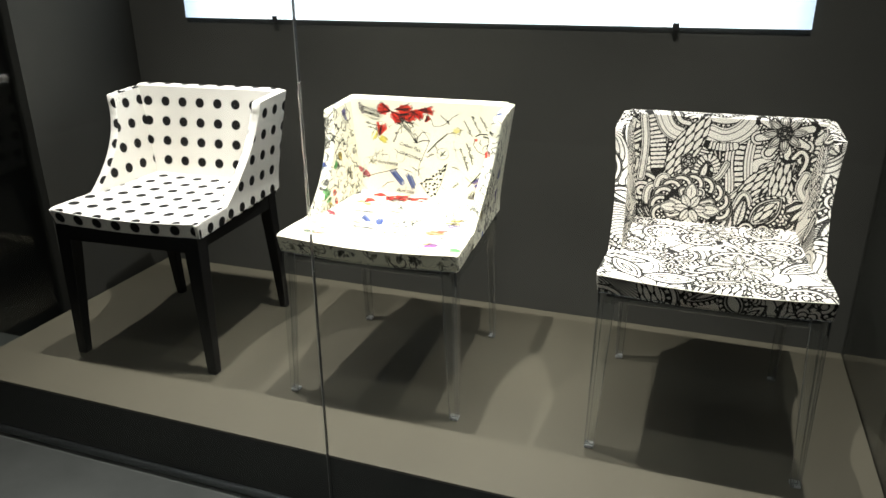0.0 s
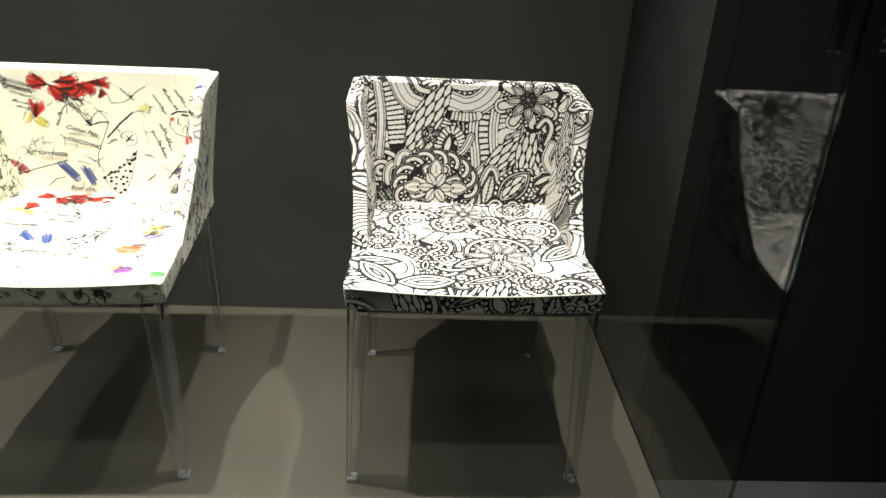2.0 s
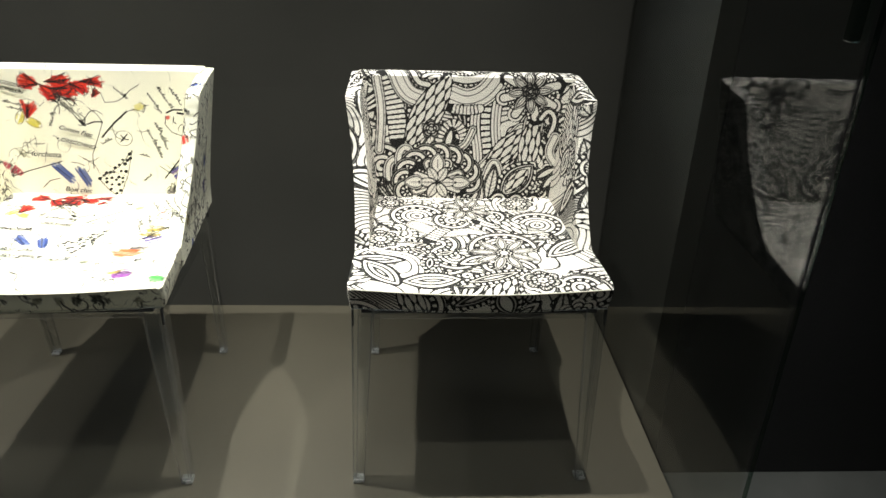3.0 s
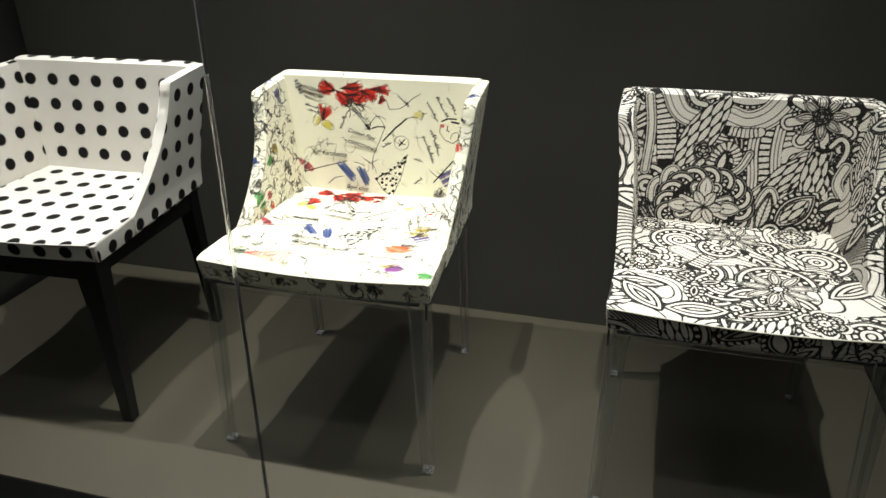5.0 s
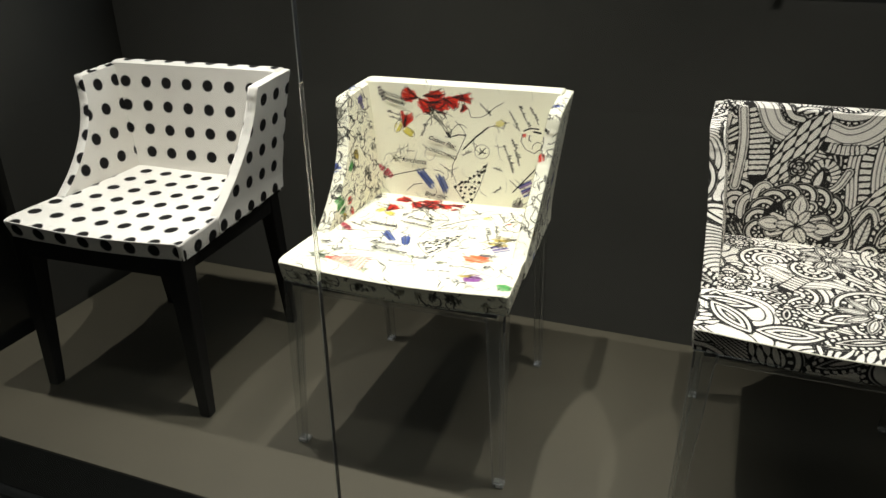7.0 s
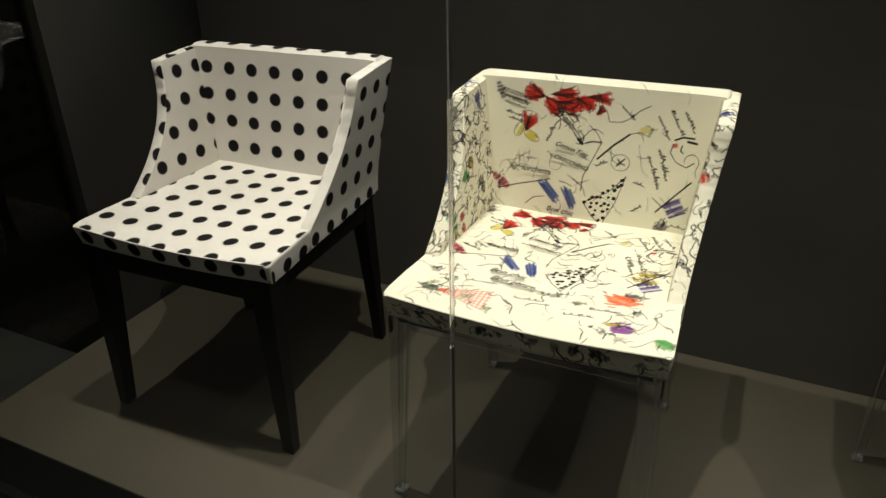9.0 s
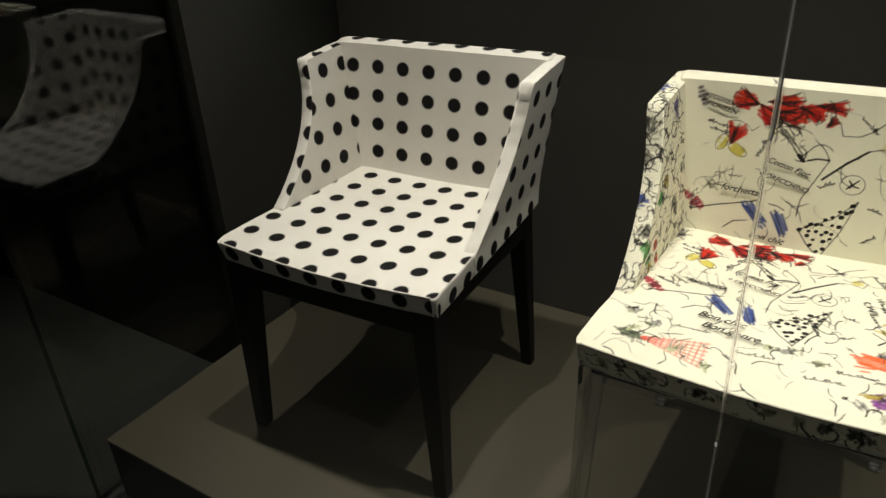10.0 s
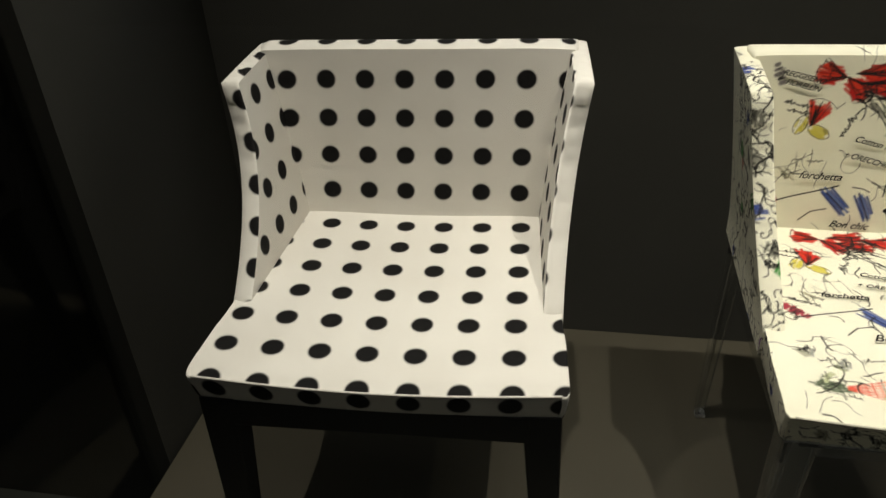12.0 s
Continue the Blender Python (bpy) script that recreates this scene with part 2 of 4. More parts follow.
for z0, z1 in ((FLOOR + 0.002, 0.928), (1.272, TOP)):
    part("joint_seam", box(JX + 0.0006, JX + 0.0010, GY0 + 0.0005, GY1 - 0.0005, z0, z1), CLIPBLACK, case, "thin dark joint seam")
for gx in (X0 - 0.045, X1 + 0.004):
    part("pane_edge", box(gx, gx + 0.004, GY0 - 0.010, GY0 - 0.001, FLOOR + 0.002, TOP, 0.0008), EDGE, case, "greenish polished edge")

# ---- light panel on the back wall ----
panel = thing("light_panel", pose(-0.778, Y1 - 0.002, 1.315), "long glowing white light panel on the back wall", "light panel")
part("diffuser", box(-1.082, 1.082, -0.006, -0.002, 0.0, 0.62, 0.001), GLOW, panel, "glowing white diffuser")
part("back_box", box(-1.06, 1.06, -0.0018, 0.0, 0.02, 0.60), CLIPBLACK, panel, "black backing")
for cx in (-0.693, 0.707):
    part("clip", box(cx - 0.010, cx + 0.010, -0.012, -0.001, -0.012, 0.012, 0.004), CLIPBLACK, panel, "small black clip")
for bx in (0.368, 0.722):
    part("mark", box(bx - 0.004, bx + 0.004, -0.0080, -0.0062, 0.086, 0.150), MARK, panel, "dark teal stroke of large lettering")

wall_text = thing("wall_text", pose(0.921, 1.960, 1.261), "pale lines of small wall text on the black wall", "wall text")
random.seed(5)
for row in range(10):
    x = 0.0
    while x < 0.425:
        step = random.uniform(0.015, 0.05)
        part("text_bar", box(x, x + step, -0.0015, 0.0, row * 0.0194, row * 0.0194 + 0.0056), LABELWHITE, wall_text)
        x += step + 0.008

clamp = thing("glass_clamp", pose(X1, GY0, 1.335), "small clear greenish clamp joining the glass corner", "clamp")
part("body", box(-0.018, -0.003, 0.0115, 0.030, 0.0, 0.11, 0.002), EDGE, clamp)

# ---- printed cloth ----
class Cloth:
    """A bolt of printed fabric: an ink field (positive is ink, in metres) and a tint, over u by v metres."""

    def __init__(self, w, h, step=0.0016):
        self.w, self.h, self.step = w, h, step
        self.u, self.v = np.meshgrid(np.arange(0, w, step), np.arange(0, h, step))
        self.ink = np.full(self.u.shape, -0.004)
        self.tint = np.ones((*self.u.shape, 3))

    def window(self, cu, cv, r):
        i0, i1 = (int(np.clip(a / self.step, 0, self.u.shape[1])) for a in (cu - r, cu + r + self.step))
        j0, j1 = (int(np.clip(a / self.step, 0, self.u.shape[0])) for a in (cv - r, cv + r + self.step))
        return slice(j0, j1), slice(i0, i1)

    def local(self, cu, cv, r, turn):
        w = self.window(cu, cv, r)
        du, dv = self.u[w] - cu, self.v[w] - cv
        c, s = math.cos(turn), math.sin(turn)
        return w, c * du + s * dv, c * dv - s * du

    def lay(self, w, inside, f, line=0.0027):
        """Covers what lies below: inside is the distance into the shape, f its own ink."""
        self.ink[w] = np.where(inside > 0, np.maximum(f, line - inside), self.ink[w])

    def stroke(self, pts, half=0.0011, tint=None):
        pts = np.asarray(pts)
        (cu, cv), r = (pts.min(0) + pts.max(0)) / 2, np.ptp(pts, axis=0).max() / 2 + 0.006
        w = self.window(cu, cv, r)
        U, V = self.u[w], self.v[w]
        if U.size == 0:
            return
        best = np.full(U.shape, 1.0)
        for a, b in zip(pts[:-1], pts[1:]):
            d = b - a
            t = np.clip(((U - a[0]) * d[0] + (V - a[1]) * d[1]) / max(d @ d, 1e-12), 0, 1)
            best = np.minimum(best, np.hypot(U - a[0] - t * d[0], V - a[1] - t * d[1]))
        if tint is None:
            self.ink[w] = np.maximum(self.ink[w], half - best)
        else:
            k = np.clip((half - best) / self.step + 0.5, 0, 1)[..., None]
            self.tint[w] = self.tint[w] * (1 - k) + np.array(tint) * k

    def blot(self, w, inside, tint):
        k = np.clip(inside / self.step + 0.5, 0, 1)[..., None]
        self.tint[w] = self.tint[w] * (1 - k) + np.array(tint) * k

    def sample(self, uv):
        a = np.mod(uv[..., 0], self.w - 2 * self.step) / self.step
        b = np.mod(uv[..., 1], self.h - 2 * self.step) / self.step
        i, j = a.astype(int), b.astype(int)
        i, j = np.minimum(i, self.u.shape[1] - 2), np.minimum(j, self.u.shape[0] - 2)
        x, y = a - i, b - j

        def blend(t):
            if t.ndim == 3:
                return blend_rows(t, x[..., None], y[..., None])
            return blend_rows(t, x, y)

        def blend_rows(t, x, y):
            return (t[j, i] * (1 - x) + t[j, i + 1] * x) * (1 - y) + (t[j + 1, i] * (1 - x) + t[j + 1, i + 1] * x) * y

        return blend(self.ink), blend(self.tint)


LINE = 0.0022


def flower(c, cu, cv, R, n=6, turn=0.0, rich=True):
    w, a, b = c.local(cu, cv, R * 1.02, turn)
    r, th = np.hypot(a, b) + 1e-6, np.arctan2(b, a)
    lobe = np.abs(np.cos(n * th / 2))
    rho = R * (0.66 + 0.34 * lobe ** 0.55)
    q = r / rho
    f = LINE - np.abs(q - 0.76) * rho
    f = np.maximum(f, LINE - np.abs(q - 0.50) * rho)
    cut = LINE * 0.9 - r * np.abs(np.cos(n * th / 2)) * 2 / n
    f = np.where(q > 0.3, np.maximum(f, cut), f)
    if rich:
        vein = LINE * 0.7 - r * np.abs(np.sin(n * th / 2)) * 2 / n
        f = np.where((q > 0.3) & (q < 0.50), np.maximum(f, vein), f)
        teeth = np.where(np.sin(th * n * 6) > 0.1, 0.002, -0.002)
        f = np.where((q > 0.53) & (q < 0.73), np.maximum(f, teeth), f)
    f = np.where(q < 0.30, np.maximum(LINE - np.abs(q - 0.27) * rho, R * 0.07 - r), f)
    c.lay(w, rho - r, f)


def blade(c, cu, cv, L, wd, turn, style):
    """A leaf: veined, toothed round its rim, nested, or braided from small cells."""
    w, a, b = c.local(cu, cv, L * 0.52 + wd, turn)
    x = a / L + 0.5
    half = wd * np.sin(np.pi * np.clip(x, 0.0, 1.0)) ** 0.75
    inside = np.where((x > 0) & (x < 1), (half - np.abs(b)) * 0.9, -1.0)
    if style == 0:
        f = np.maximum(LINE * 0.8 - np.abs(b), 0.0010 - np.abs(np.mod(a - np.abs(b) * 0.9, 0.011) - 0.0055))
        f = np.where(inside < 0.005, -0.003, f)
        f = np.maximum(f, LINE * 0.8 - np.abs(inside - 0.005))
    elif style == 4:
        f = np.maximum(LINE * 0.5 - np.abs(b), 0.0007 - np.abs(np.mod(a - np.abs(b) * 0.9, 0.008) - 0.004))
    elif style == 1:
        teeth = np.where(np.mod(a, 0.013) < 0.0055, 0.002, -0.002)
        f = np.where((inside > 0.003) & (inside < 0.010), teeth, -0.003)
        f = np.maximum(f, LINE - np.abs(inside - 0.0115))
        f = np.maximum(f, LINE - np.abs(inside - 0.0185))
    elif style == 2:
        f = LINE - np.abs(np.mod(inside, 0.0105) - 0.00525)
    else:
        k = np.floor(b / 0.0135)
        s = np.mod(a + k * 0.0225, 0.045) / 0.045
        cell = 0.0066 * np.sin(np.pi * s) ** 0.8 - np.abs(np.mod(b, 0.0135) - 0.00675)
        f = -cell * 0.9
    c.lay(w, inside, f)


def petal(c, cu, cv, L, wd, turn):
    w, a, b = c.local(cu, cv, L * 0.52 + wd, turn)
    x = a / L + 0.5
    half = wd * np.sin(np.pi * np.clip(x, 0.0, 1.0) ** 0.8) ** 0.6
    inside = np.where((x > 0) & (x < 1), (half - np.abs(b)) * 0.95, -1.0)
    f = np.maximum(LINE * 0.7 - np.abs(inside - 0.0062), np.where(np.abs(x - 0.45) < 0.25, LINE * 0.5 - np.abs(b), -0.003))
    c.lay(w, inside, f)


def daisy(c, cu, cv, R, n, turn, wide=0.42, heart=0.24):
    """Long outlined petals round a dotted heart."""
    for k in range(n):
        a = turn + k * 2 * math.pi / n
        petal(c, cu + math.cos(a) * R * 0.6, cv + math.sin(a) * R * 0.6, R * 0.80, R * wide * 3.2 / n, a)
    w, a, b = c.local(cu, cv, R * heart * 1.05, turn)
    r, th = np.hypot(a, b), np.arctan2(b, a)
    f = np.maximum(LINE * 0.8 - np.abs(r - R * heart * 0.55), np.where((r > R * heart * 0.6) & (np.sin(th * 9) > 0.2), 0.002, -0.003))
    c.lay(w, R * heart - r, f)


def arches(c, cu, cv, R, turn, pitch=0.010):
    """Nested half rings, one ring of them toothed."""
    w, a, b = c.local(cu, cv, R * 1.02, turn)
    r, th = np.hypot(a, b), np.arctan2(b, a)
    inside = np.minimum(R - r, b + R * 0.25)
    g = R - r
    f = LINE - np.abs(np.mod(g, pitch) - pitch / 2)
    teeth = np.where(np.sin(th * 2 * np.pi * R / 0.030) > 0.0, 0.002, -0.002)
    f = np.where((g > pitch * 1.5) & (g < pitch * 2.5), np.maximum(f, teeth), f)
    c.lay(w, inside, f)


def ground(c, cu, cv, R):
    """A solid black patch behind a bloom."""
    w, a, b = c.local(cu, cv, R * 1.02, 0.0)
    c.lay(w, R - np.hypot(a, b), 0.003 + 0 * a)


def tube(c, pts, half, style, pitch=0.011):
    """A band along a line, rounded at its ends: runged, runged only along its rims, or of nested lines."""
    pts = np.asarray(pts, dtype=float)
    for _ in range(3):
        mid = np.stack([0.75 * pts[:-1] + 0.25 * pts[1:], 0.25 * pts[:-1] + 0.75 * pts[1:]], 1).reshape(-1, 2)
        pts = np.concatenate([pts[:1], mid, pts[-1:]])
    (cu, cv), r = (pts.min(0) + pts.max(0)) / 2, np.ptp(pts, axis=0).max() / 2 + half * 1.1
    w = c.window(cu, cv, r)
    U, V = c.u[w], c.v[w]
    best, run, done = np.full(U.shape, 1.0), np.zeros(U.shape), 0.0
    for a, b in zip(pts[:-1], pts[1:]):
        d = b - a
        length = math.hypot(*d)
        t = np.clip(((U - a[0]) * d[0] + (V - a[1]) * d[1]) / max(d @ d, 1e-12), 0, 1)
        near = np.hypot(U - a[0] - t * d[0], V - a[1] - t * d[1])
        run = np.where(near < best, done + t * length, run)
        best = np.minimum(best, near)
        done += length
    inside = half - best
    rungs = np.where(np.mod(run, pitch) < pitch * 0.34, 0.002, -0.002)
    if style == 0:
        f = np.where(inside > 0.003, rungs, -0.003)
    elif style == 1:
        f = np.where((inside > 0.002) & (inside < half * 0.45), rungs, -0.003)
        f = np.maximum(f, LINE * 0.9 - np.abs(inside - half * 0.48))
    else:
        f = LINE * 0.62 - np.abs(np.mod(inside, pitch) - pitch * 0.62)
    c.lay(w, inside, f)


def backrest_doodle(c):
    """The middle of the backrest: a great bloom with leaves, braids and runged loops about it."""
    # ribbons and nested hoops behind everything
    for k in range(3):
        tube(c, [(0.325 + 0.024 * k, 0.64), (0.335 + 0.024 * k, 0.74), (0.315 + 0.026 * k, 0.84), (0.340 + 0.022 * k, 0.95)], 0.0135, 0 if k == 1 else 2, 0.0155)
    tube(c, [(0.105, 0.95), (0.125, 0.88), (0.135, 0.79)], 0.024, 0, 0.0125)
    tube(c, [(0.082, 0.94), (0.095, 0.86), (0.088, 0.76)], 0.013, 2)
    tube(c, [(0.125, 0.97), (0.150, 0.905), (0.190, 0.890)], 0.026, 2, 0.0105)
    tube(c, [(0.165, 0.97), (0.178, 0.930), (0.205, 0.925)], 0.014, 1, 0.009)
    tube(c, [(0.255, 0.945), (0.300, 0.935), (0.345, 0.950)], 0.018, 1)
    tube(c, [(0.262, 0.900), (0.300, 0.885), (0.345, 0.905), (0.372, 0.945)], 0.030, 2, 0.0125)
    tube(c, [(0.262, 0.868), (0.300, 0.862), (0.330, 0.868)], 0.013, 0, 0.009)
    # braids of long cells
    blade(c, 0.205, 0.858, 0.22, 0.038, 1.05, 3)
    for u, v, turn in ((0.425, 0.782, 1.0), (0.398, 0.765, 0.85), (0.458, 0.775, 1.45)):
        tube(c, [(u - 0.075 * math.cos(turn), v - 0.075 * math.sin(turn)), (u, v), (u + 0.060 * math.cos(turn), v + 0.060 * math.sin(turn))], 0.026, 2, 0.011)
        blade(c, u, v, 0.155, 0.028, turn, 3)
    # runged hoops between braid and bloom
    tube(c, [(0.232, 0.760), (0.238, 0.812), (0.272, 0.838), (0.298, 0.800), (0.290, 0.762)], 0.013, 0, 0.010)
    blade(c, 0.258, 0.788, 0.075, 0.015, 1.35, 2)
    flower(c, 0.214, 0.815, 0.026, 5, 0.3, False)
    tube(c, [(0.275, 0.762), (0.300, 0.775), (0.316, 0.815)], 0.011, 2)
    # bloom cropped by the top edge
    for k in range(8):
        a = 0.25 + k * 2 * math.pi / 8
        tube(c, [(0.452 + 0.030 * math.cos(a), 0.912 + 0.030 * math.sin(a)), (0.452 + 0.066 * math.cos(a), 0.912 + 0.066 * math.sin(a))], 0.021, 1, 0.009)
    daisy(c, 0.452, 0.912, 0.058, 8, 0.1, 0.55, 0.30)
    flower(c, 0.452, 0.912, 0.023, 7, 0.0, False)
    # loops at the far side
    tube(c, [(0.505, 0.80), (0.520, 0.845), (0.500, 0.870), (0.482, 0.845)], 0.012, 1, 0.009)
    tube(c, [(0.525, 0.73), (0.505, 0.760), (0.520, 0.800)], 0.014, 2)
    for k in range(3):
        blade(c, 0.505 + 0.010 * k, 0.705 - 0.02 * k, 0.075, 0.014, 0.6 + 0.35 * k, 2)
    # veined leaf in a hoop, triangular nested leaf
    tube(c, [(0.345, 0.635), (0.352, 0.700), (0.372, 0.742), (0.392, 0.700), (0.385, 0.635)], 0.012, 2, 0.011)
    blade(c, 0.367, 0.672, 0.11, 0.020, 1.40, 0)
    blade(c, 0.432, 0.682, 0.135, 0.046, 0.85, 1)
    blade(c, 0.432, 0.682, 0.085, 0.022, 0.85, 3)
    for k in range(3):
        arches(c, 0.388 + 0.045 * k, 0.628, 0.026 - 0.003 * k, 0.0, 0.0095)
    # the great bloom on black, ringed by scallops
    ground(c, 0.185, 0.712, 0.050)
    for u, v, turn in ((0.122, 0.712, 1.5), (0.150, 0.742, 0.9)):
        tube(c, [(u - 0.010, v - 0.050), (u - 0.016, v + 0.010), (u + 0.006, v + 0.030), (u + 0.018, v)], 0.013, 2, 0.011)
    for k in range(4):
        blade(c, 0.100 + 0.018 * k, 0.650 + 0.004 * k, 0.080, 0.013, 2.2 - 0.1 * k, 0)
    for k in range(11):
        a = -0.35 + k * (math.pi + 0.7) / 10
        arches(c, 0.232 + 0.080 * math.cos(a), 0.676 + 0.072 * math.sin(a), 0.036, a - math.pi / 2, 0.0125)
    for k in range(8):
        a = 0.39 + k * math.pi / 4
        tube(c, [(0.232 + 0.030 * math.cos(a), 0.676 + 0.030 * math.sin(a)), (0.232 + 0.056 * math.cos(a), 0.676 + 0.053 * math.sin(a))], 0.017, 1 if k % 2 else 2, 0.0085)
    for k in range(4):
        a = k * math.pi / 2
        petal(c, 0.232 + 0.058 * math.cos(a), 0.676 + 0.052 * math.sin(a), 0.052, 0.021, a)
    for k in range(6):
        a = k * math.pi / 3
        blade(c, 0.232 + 0.024 * math.cos(a), 0.676 + 0.024 * math.sin(a), 0.048, 0.0135, a, 4)


def doodle_cloth():
    rng = random.Random(7)
    c = Cloth(1.10, 1.30)
    g = 0.035 * np.sin(c.u * 19 + 2.2 * np.sin(c.v * 9)) + 0.03 * np.sin(c.v * 23 + 1.7 * np.sin(c.u * 13)) + c.v * 0.55 + c.u * 0.3
    dv, du = np.gradient(g, c.step)
    c.ink = LINE * 0.8 - np.abs(np.mod(g, 0.0115) - 0.00575) / np.clip(np.hypot(du, dv), 0.35, 2.0)
    for k in range(340):
        u, v, turn = rng.uniform(0, 1.10), rng.uniform(0, 1.30), rng.uniform(0, 6.28)
        what = rng.random()
        if what < 0.16:
            flower(c, u, v, rng.uniform(0.036, 0.060), rng.choice((5, 6, 7, 8)), turn, rng.random() < 0.6)
        elif what < 0.36:
            arches(c, u, v, rng.uniform(0.036, 0.072), turn, rng.uniform(0.0105, 0.0135))
        else:
            blade(c, u, v, rng.uniform(0.08, 0.17), rng.uniform(0.020, 0.036), turn, rng.choice((0, 1, 2, 2, 3, 1)))
    # the large blooms of the seat and of the backrest
    tube(c, [(0.175, 0.300), (0.225, 0.255), (0.285, 0.275), (0.330, 0.250)], 0.024, 2, 0.0105)
    tube(c, [(0.205, 0.225), (0.250, 0.300), (0.310, 0.320)], 0.017, 0, 0.0105)
    arches(c, 0.262, 0.330, 0.050, 2.6, 0.0120)
    for turn in (0.5, 2.2, 3.6, 5.3):
        blade(c, 0.365 + 0.07 * math.cos(turn), 0.165 + 0.07 * math.sin(turn), 0.10, 0.024, turn, 2)
    arches(c, 0.365, 0.185, 0.082, 0.0, 0.0120)
    daisy(c, 0.365, 0.165, 0.080, 9, 0.2, 0.48)
    flower(c, 0.428, 0.045, 0.050, 6, 0.6)
    for k in range(3):
        blade(c, 0.205 + 0.033 * math.cos(0.4 + 2.1 * k), 0.150 + 0.033 * math.sin(0.4 + 2.1 * k), 0.075, 0.022, 0.4 + 2.1 * k, 1)
    daisy(c, 0.300, 0.395, 0.066, 8, 0.3, 0.50)
    arches(c, 0.180, 0.350, 0.070, 0.6, 0.0120)
    arches(c, 0.460, 0.300, 0.075, -0.8, 0.0125)
    blade(c, 0.330, 0.060, 0.17, 0.026, 0.35, 1)
    blade(c, 0.100, 0.070, 0.13, 0.034, -0.9, 2)
    backrest_doodle(c)
    return c


def wander(rng, u, v, turn, length, bend, n=14):
    pts, a, k = [(u, v)], turn, 0.0
    for _ in range(n):
        k = 0.7 * k + rng.uniform(-bend, bend)
        a += k
        u, v = u + math.cos(a) * length / n, v + math.sin(a) * length / n
        pts.append((u, v))
    return pts


def scrawl(c, rng, u, v, turn, length, tall=0.010, half=0.0010):
    """A line of unreadable handwriting."""
    n = int(length / 0.0024)
    pts = []
    for k in range(n):
        s = k * 0.0024
        up = tall * (0.5 + 0.5 * math.sin(s * 950 + rng.uniform(-0.8, 0.8))) * rng.choice((0.4, 0.55, 1.0))
        sl = s + up * 0.35
        pts.append((u + math.cos(turn) * sl - math.sin(turn) * up, v + math.sin(turn) * sl + math.cos(turn) * up))
    c.stroke(pts, half)


def hatch(c, rng, cu, cv, ru, rv, turn, tint, n=12, ink=6):
    """A scribbled patch of colour with ragged ends and dark contour strokes."""
    ct, st = math.cos(turn), math.sin(turn)
    for k in range(n):
        b = (k / max(n - 1, 1) * 2 - 1) * rv
        e = ru * (1.15 - 0.55 * abs(b / rv)) * rng.uniform(0.55, 1.15)
        row = [(cu + ct * a - st * (b + rng.uniform(-0.002, 0.002)), cv + st * a + ct * b) for a in (-e, -e * 0.3, e * 0.3, e)]
        if rng.random() < 0.85:
            c.stroke(row, rv / n * rng.uniform(0.6, 1.15) + 0.0006, tint)
    for k in range(int(ink * 1.4)):
        c.stroke(wander(rng, cu + rng.uniform(-ru, ru) * 0.8, cv + rng.uniform(-rv, rv) * 0.8, turn + rng.uniform(-0.9, 0.9), ru * rng.uniform(0.6, 1.5), 0.30, 8), rng.uniform(0.0006, 0.0011))


RED, BLUE, YELLOW, GREEN = (0.72, 0.03, 0.02), (0.04, 0.08, 0.42), (0.75, 0.66, 0.12), (0.08, 0.36, 0.10)
ORANGE, PURPLE, OLIVE = (1.0, 0.16, 0.05), (0.28, 0.08, 0.42), (0.48, 0.36, 0.06)


def fan(c, rng, u, v, turn, length, spread, tints, n=11, ink=7):
    """Ribbon loop: strokes of colour spreading from a knot, with pen lines over them."""
    for k in range(n):
        a = turn + spread * (k / (n - 1) * 2 - 1)
        far = length * rng.uniform(0.75, 1.05)
        near = length * rng.uniform(0.05, 0.3)
        c.stroke([(u + math.cos(a) * r, v + math.sin(a) * r) for r in (near, far * 0.6, far)], length * spread / n * rng.uniform(0.5, 1.0) + 0.0005, rng.choice(tints))
    for k in range(ink):
        a = turn + spread * rng.uniform(-1.1, 1.1)
        far = length * rng.uniform(0.6, 1.08)
        c.stroke(wander(rng, u, v, a, far, 0.08, 6), rng.uniform(0.0006, 0.0012))
    rim = [(u + math.cos(turn + spread * q) * length * rng.uniform(0.92, 1.06), v + math.sin(turn + spread * q) * length * rng.uniform(0.92, 1.06)) for q in (-1.05, -0.6, -0.2, 0.2, 0.6, 1.05)]
    c.stroke(rim, 0.0009)


def loop(c, u, v, ru, rv, turn, half=0.0009, start=0.0, sweep=6.4):
    c.stroke([(u + ru * math.cos(t) * math.cos(turn) - rv * math.sin(t) * math.sin(turn), v + ru * math.cos(t) * math.sin(turn) + rv * math.sin(t) * math.cos(turn)) for t in np.linspace(start, start + sweep, 18)], half)


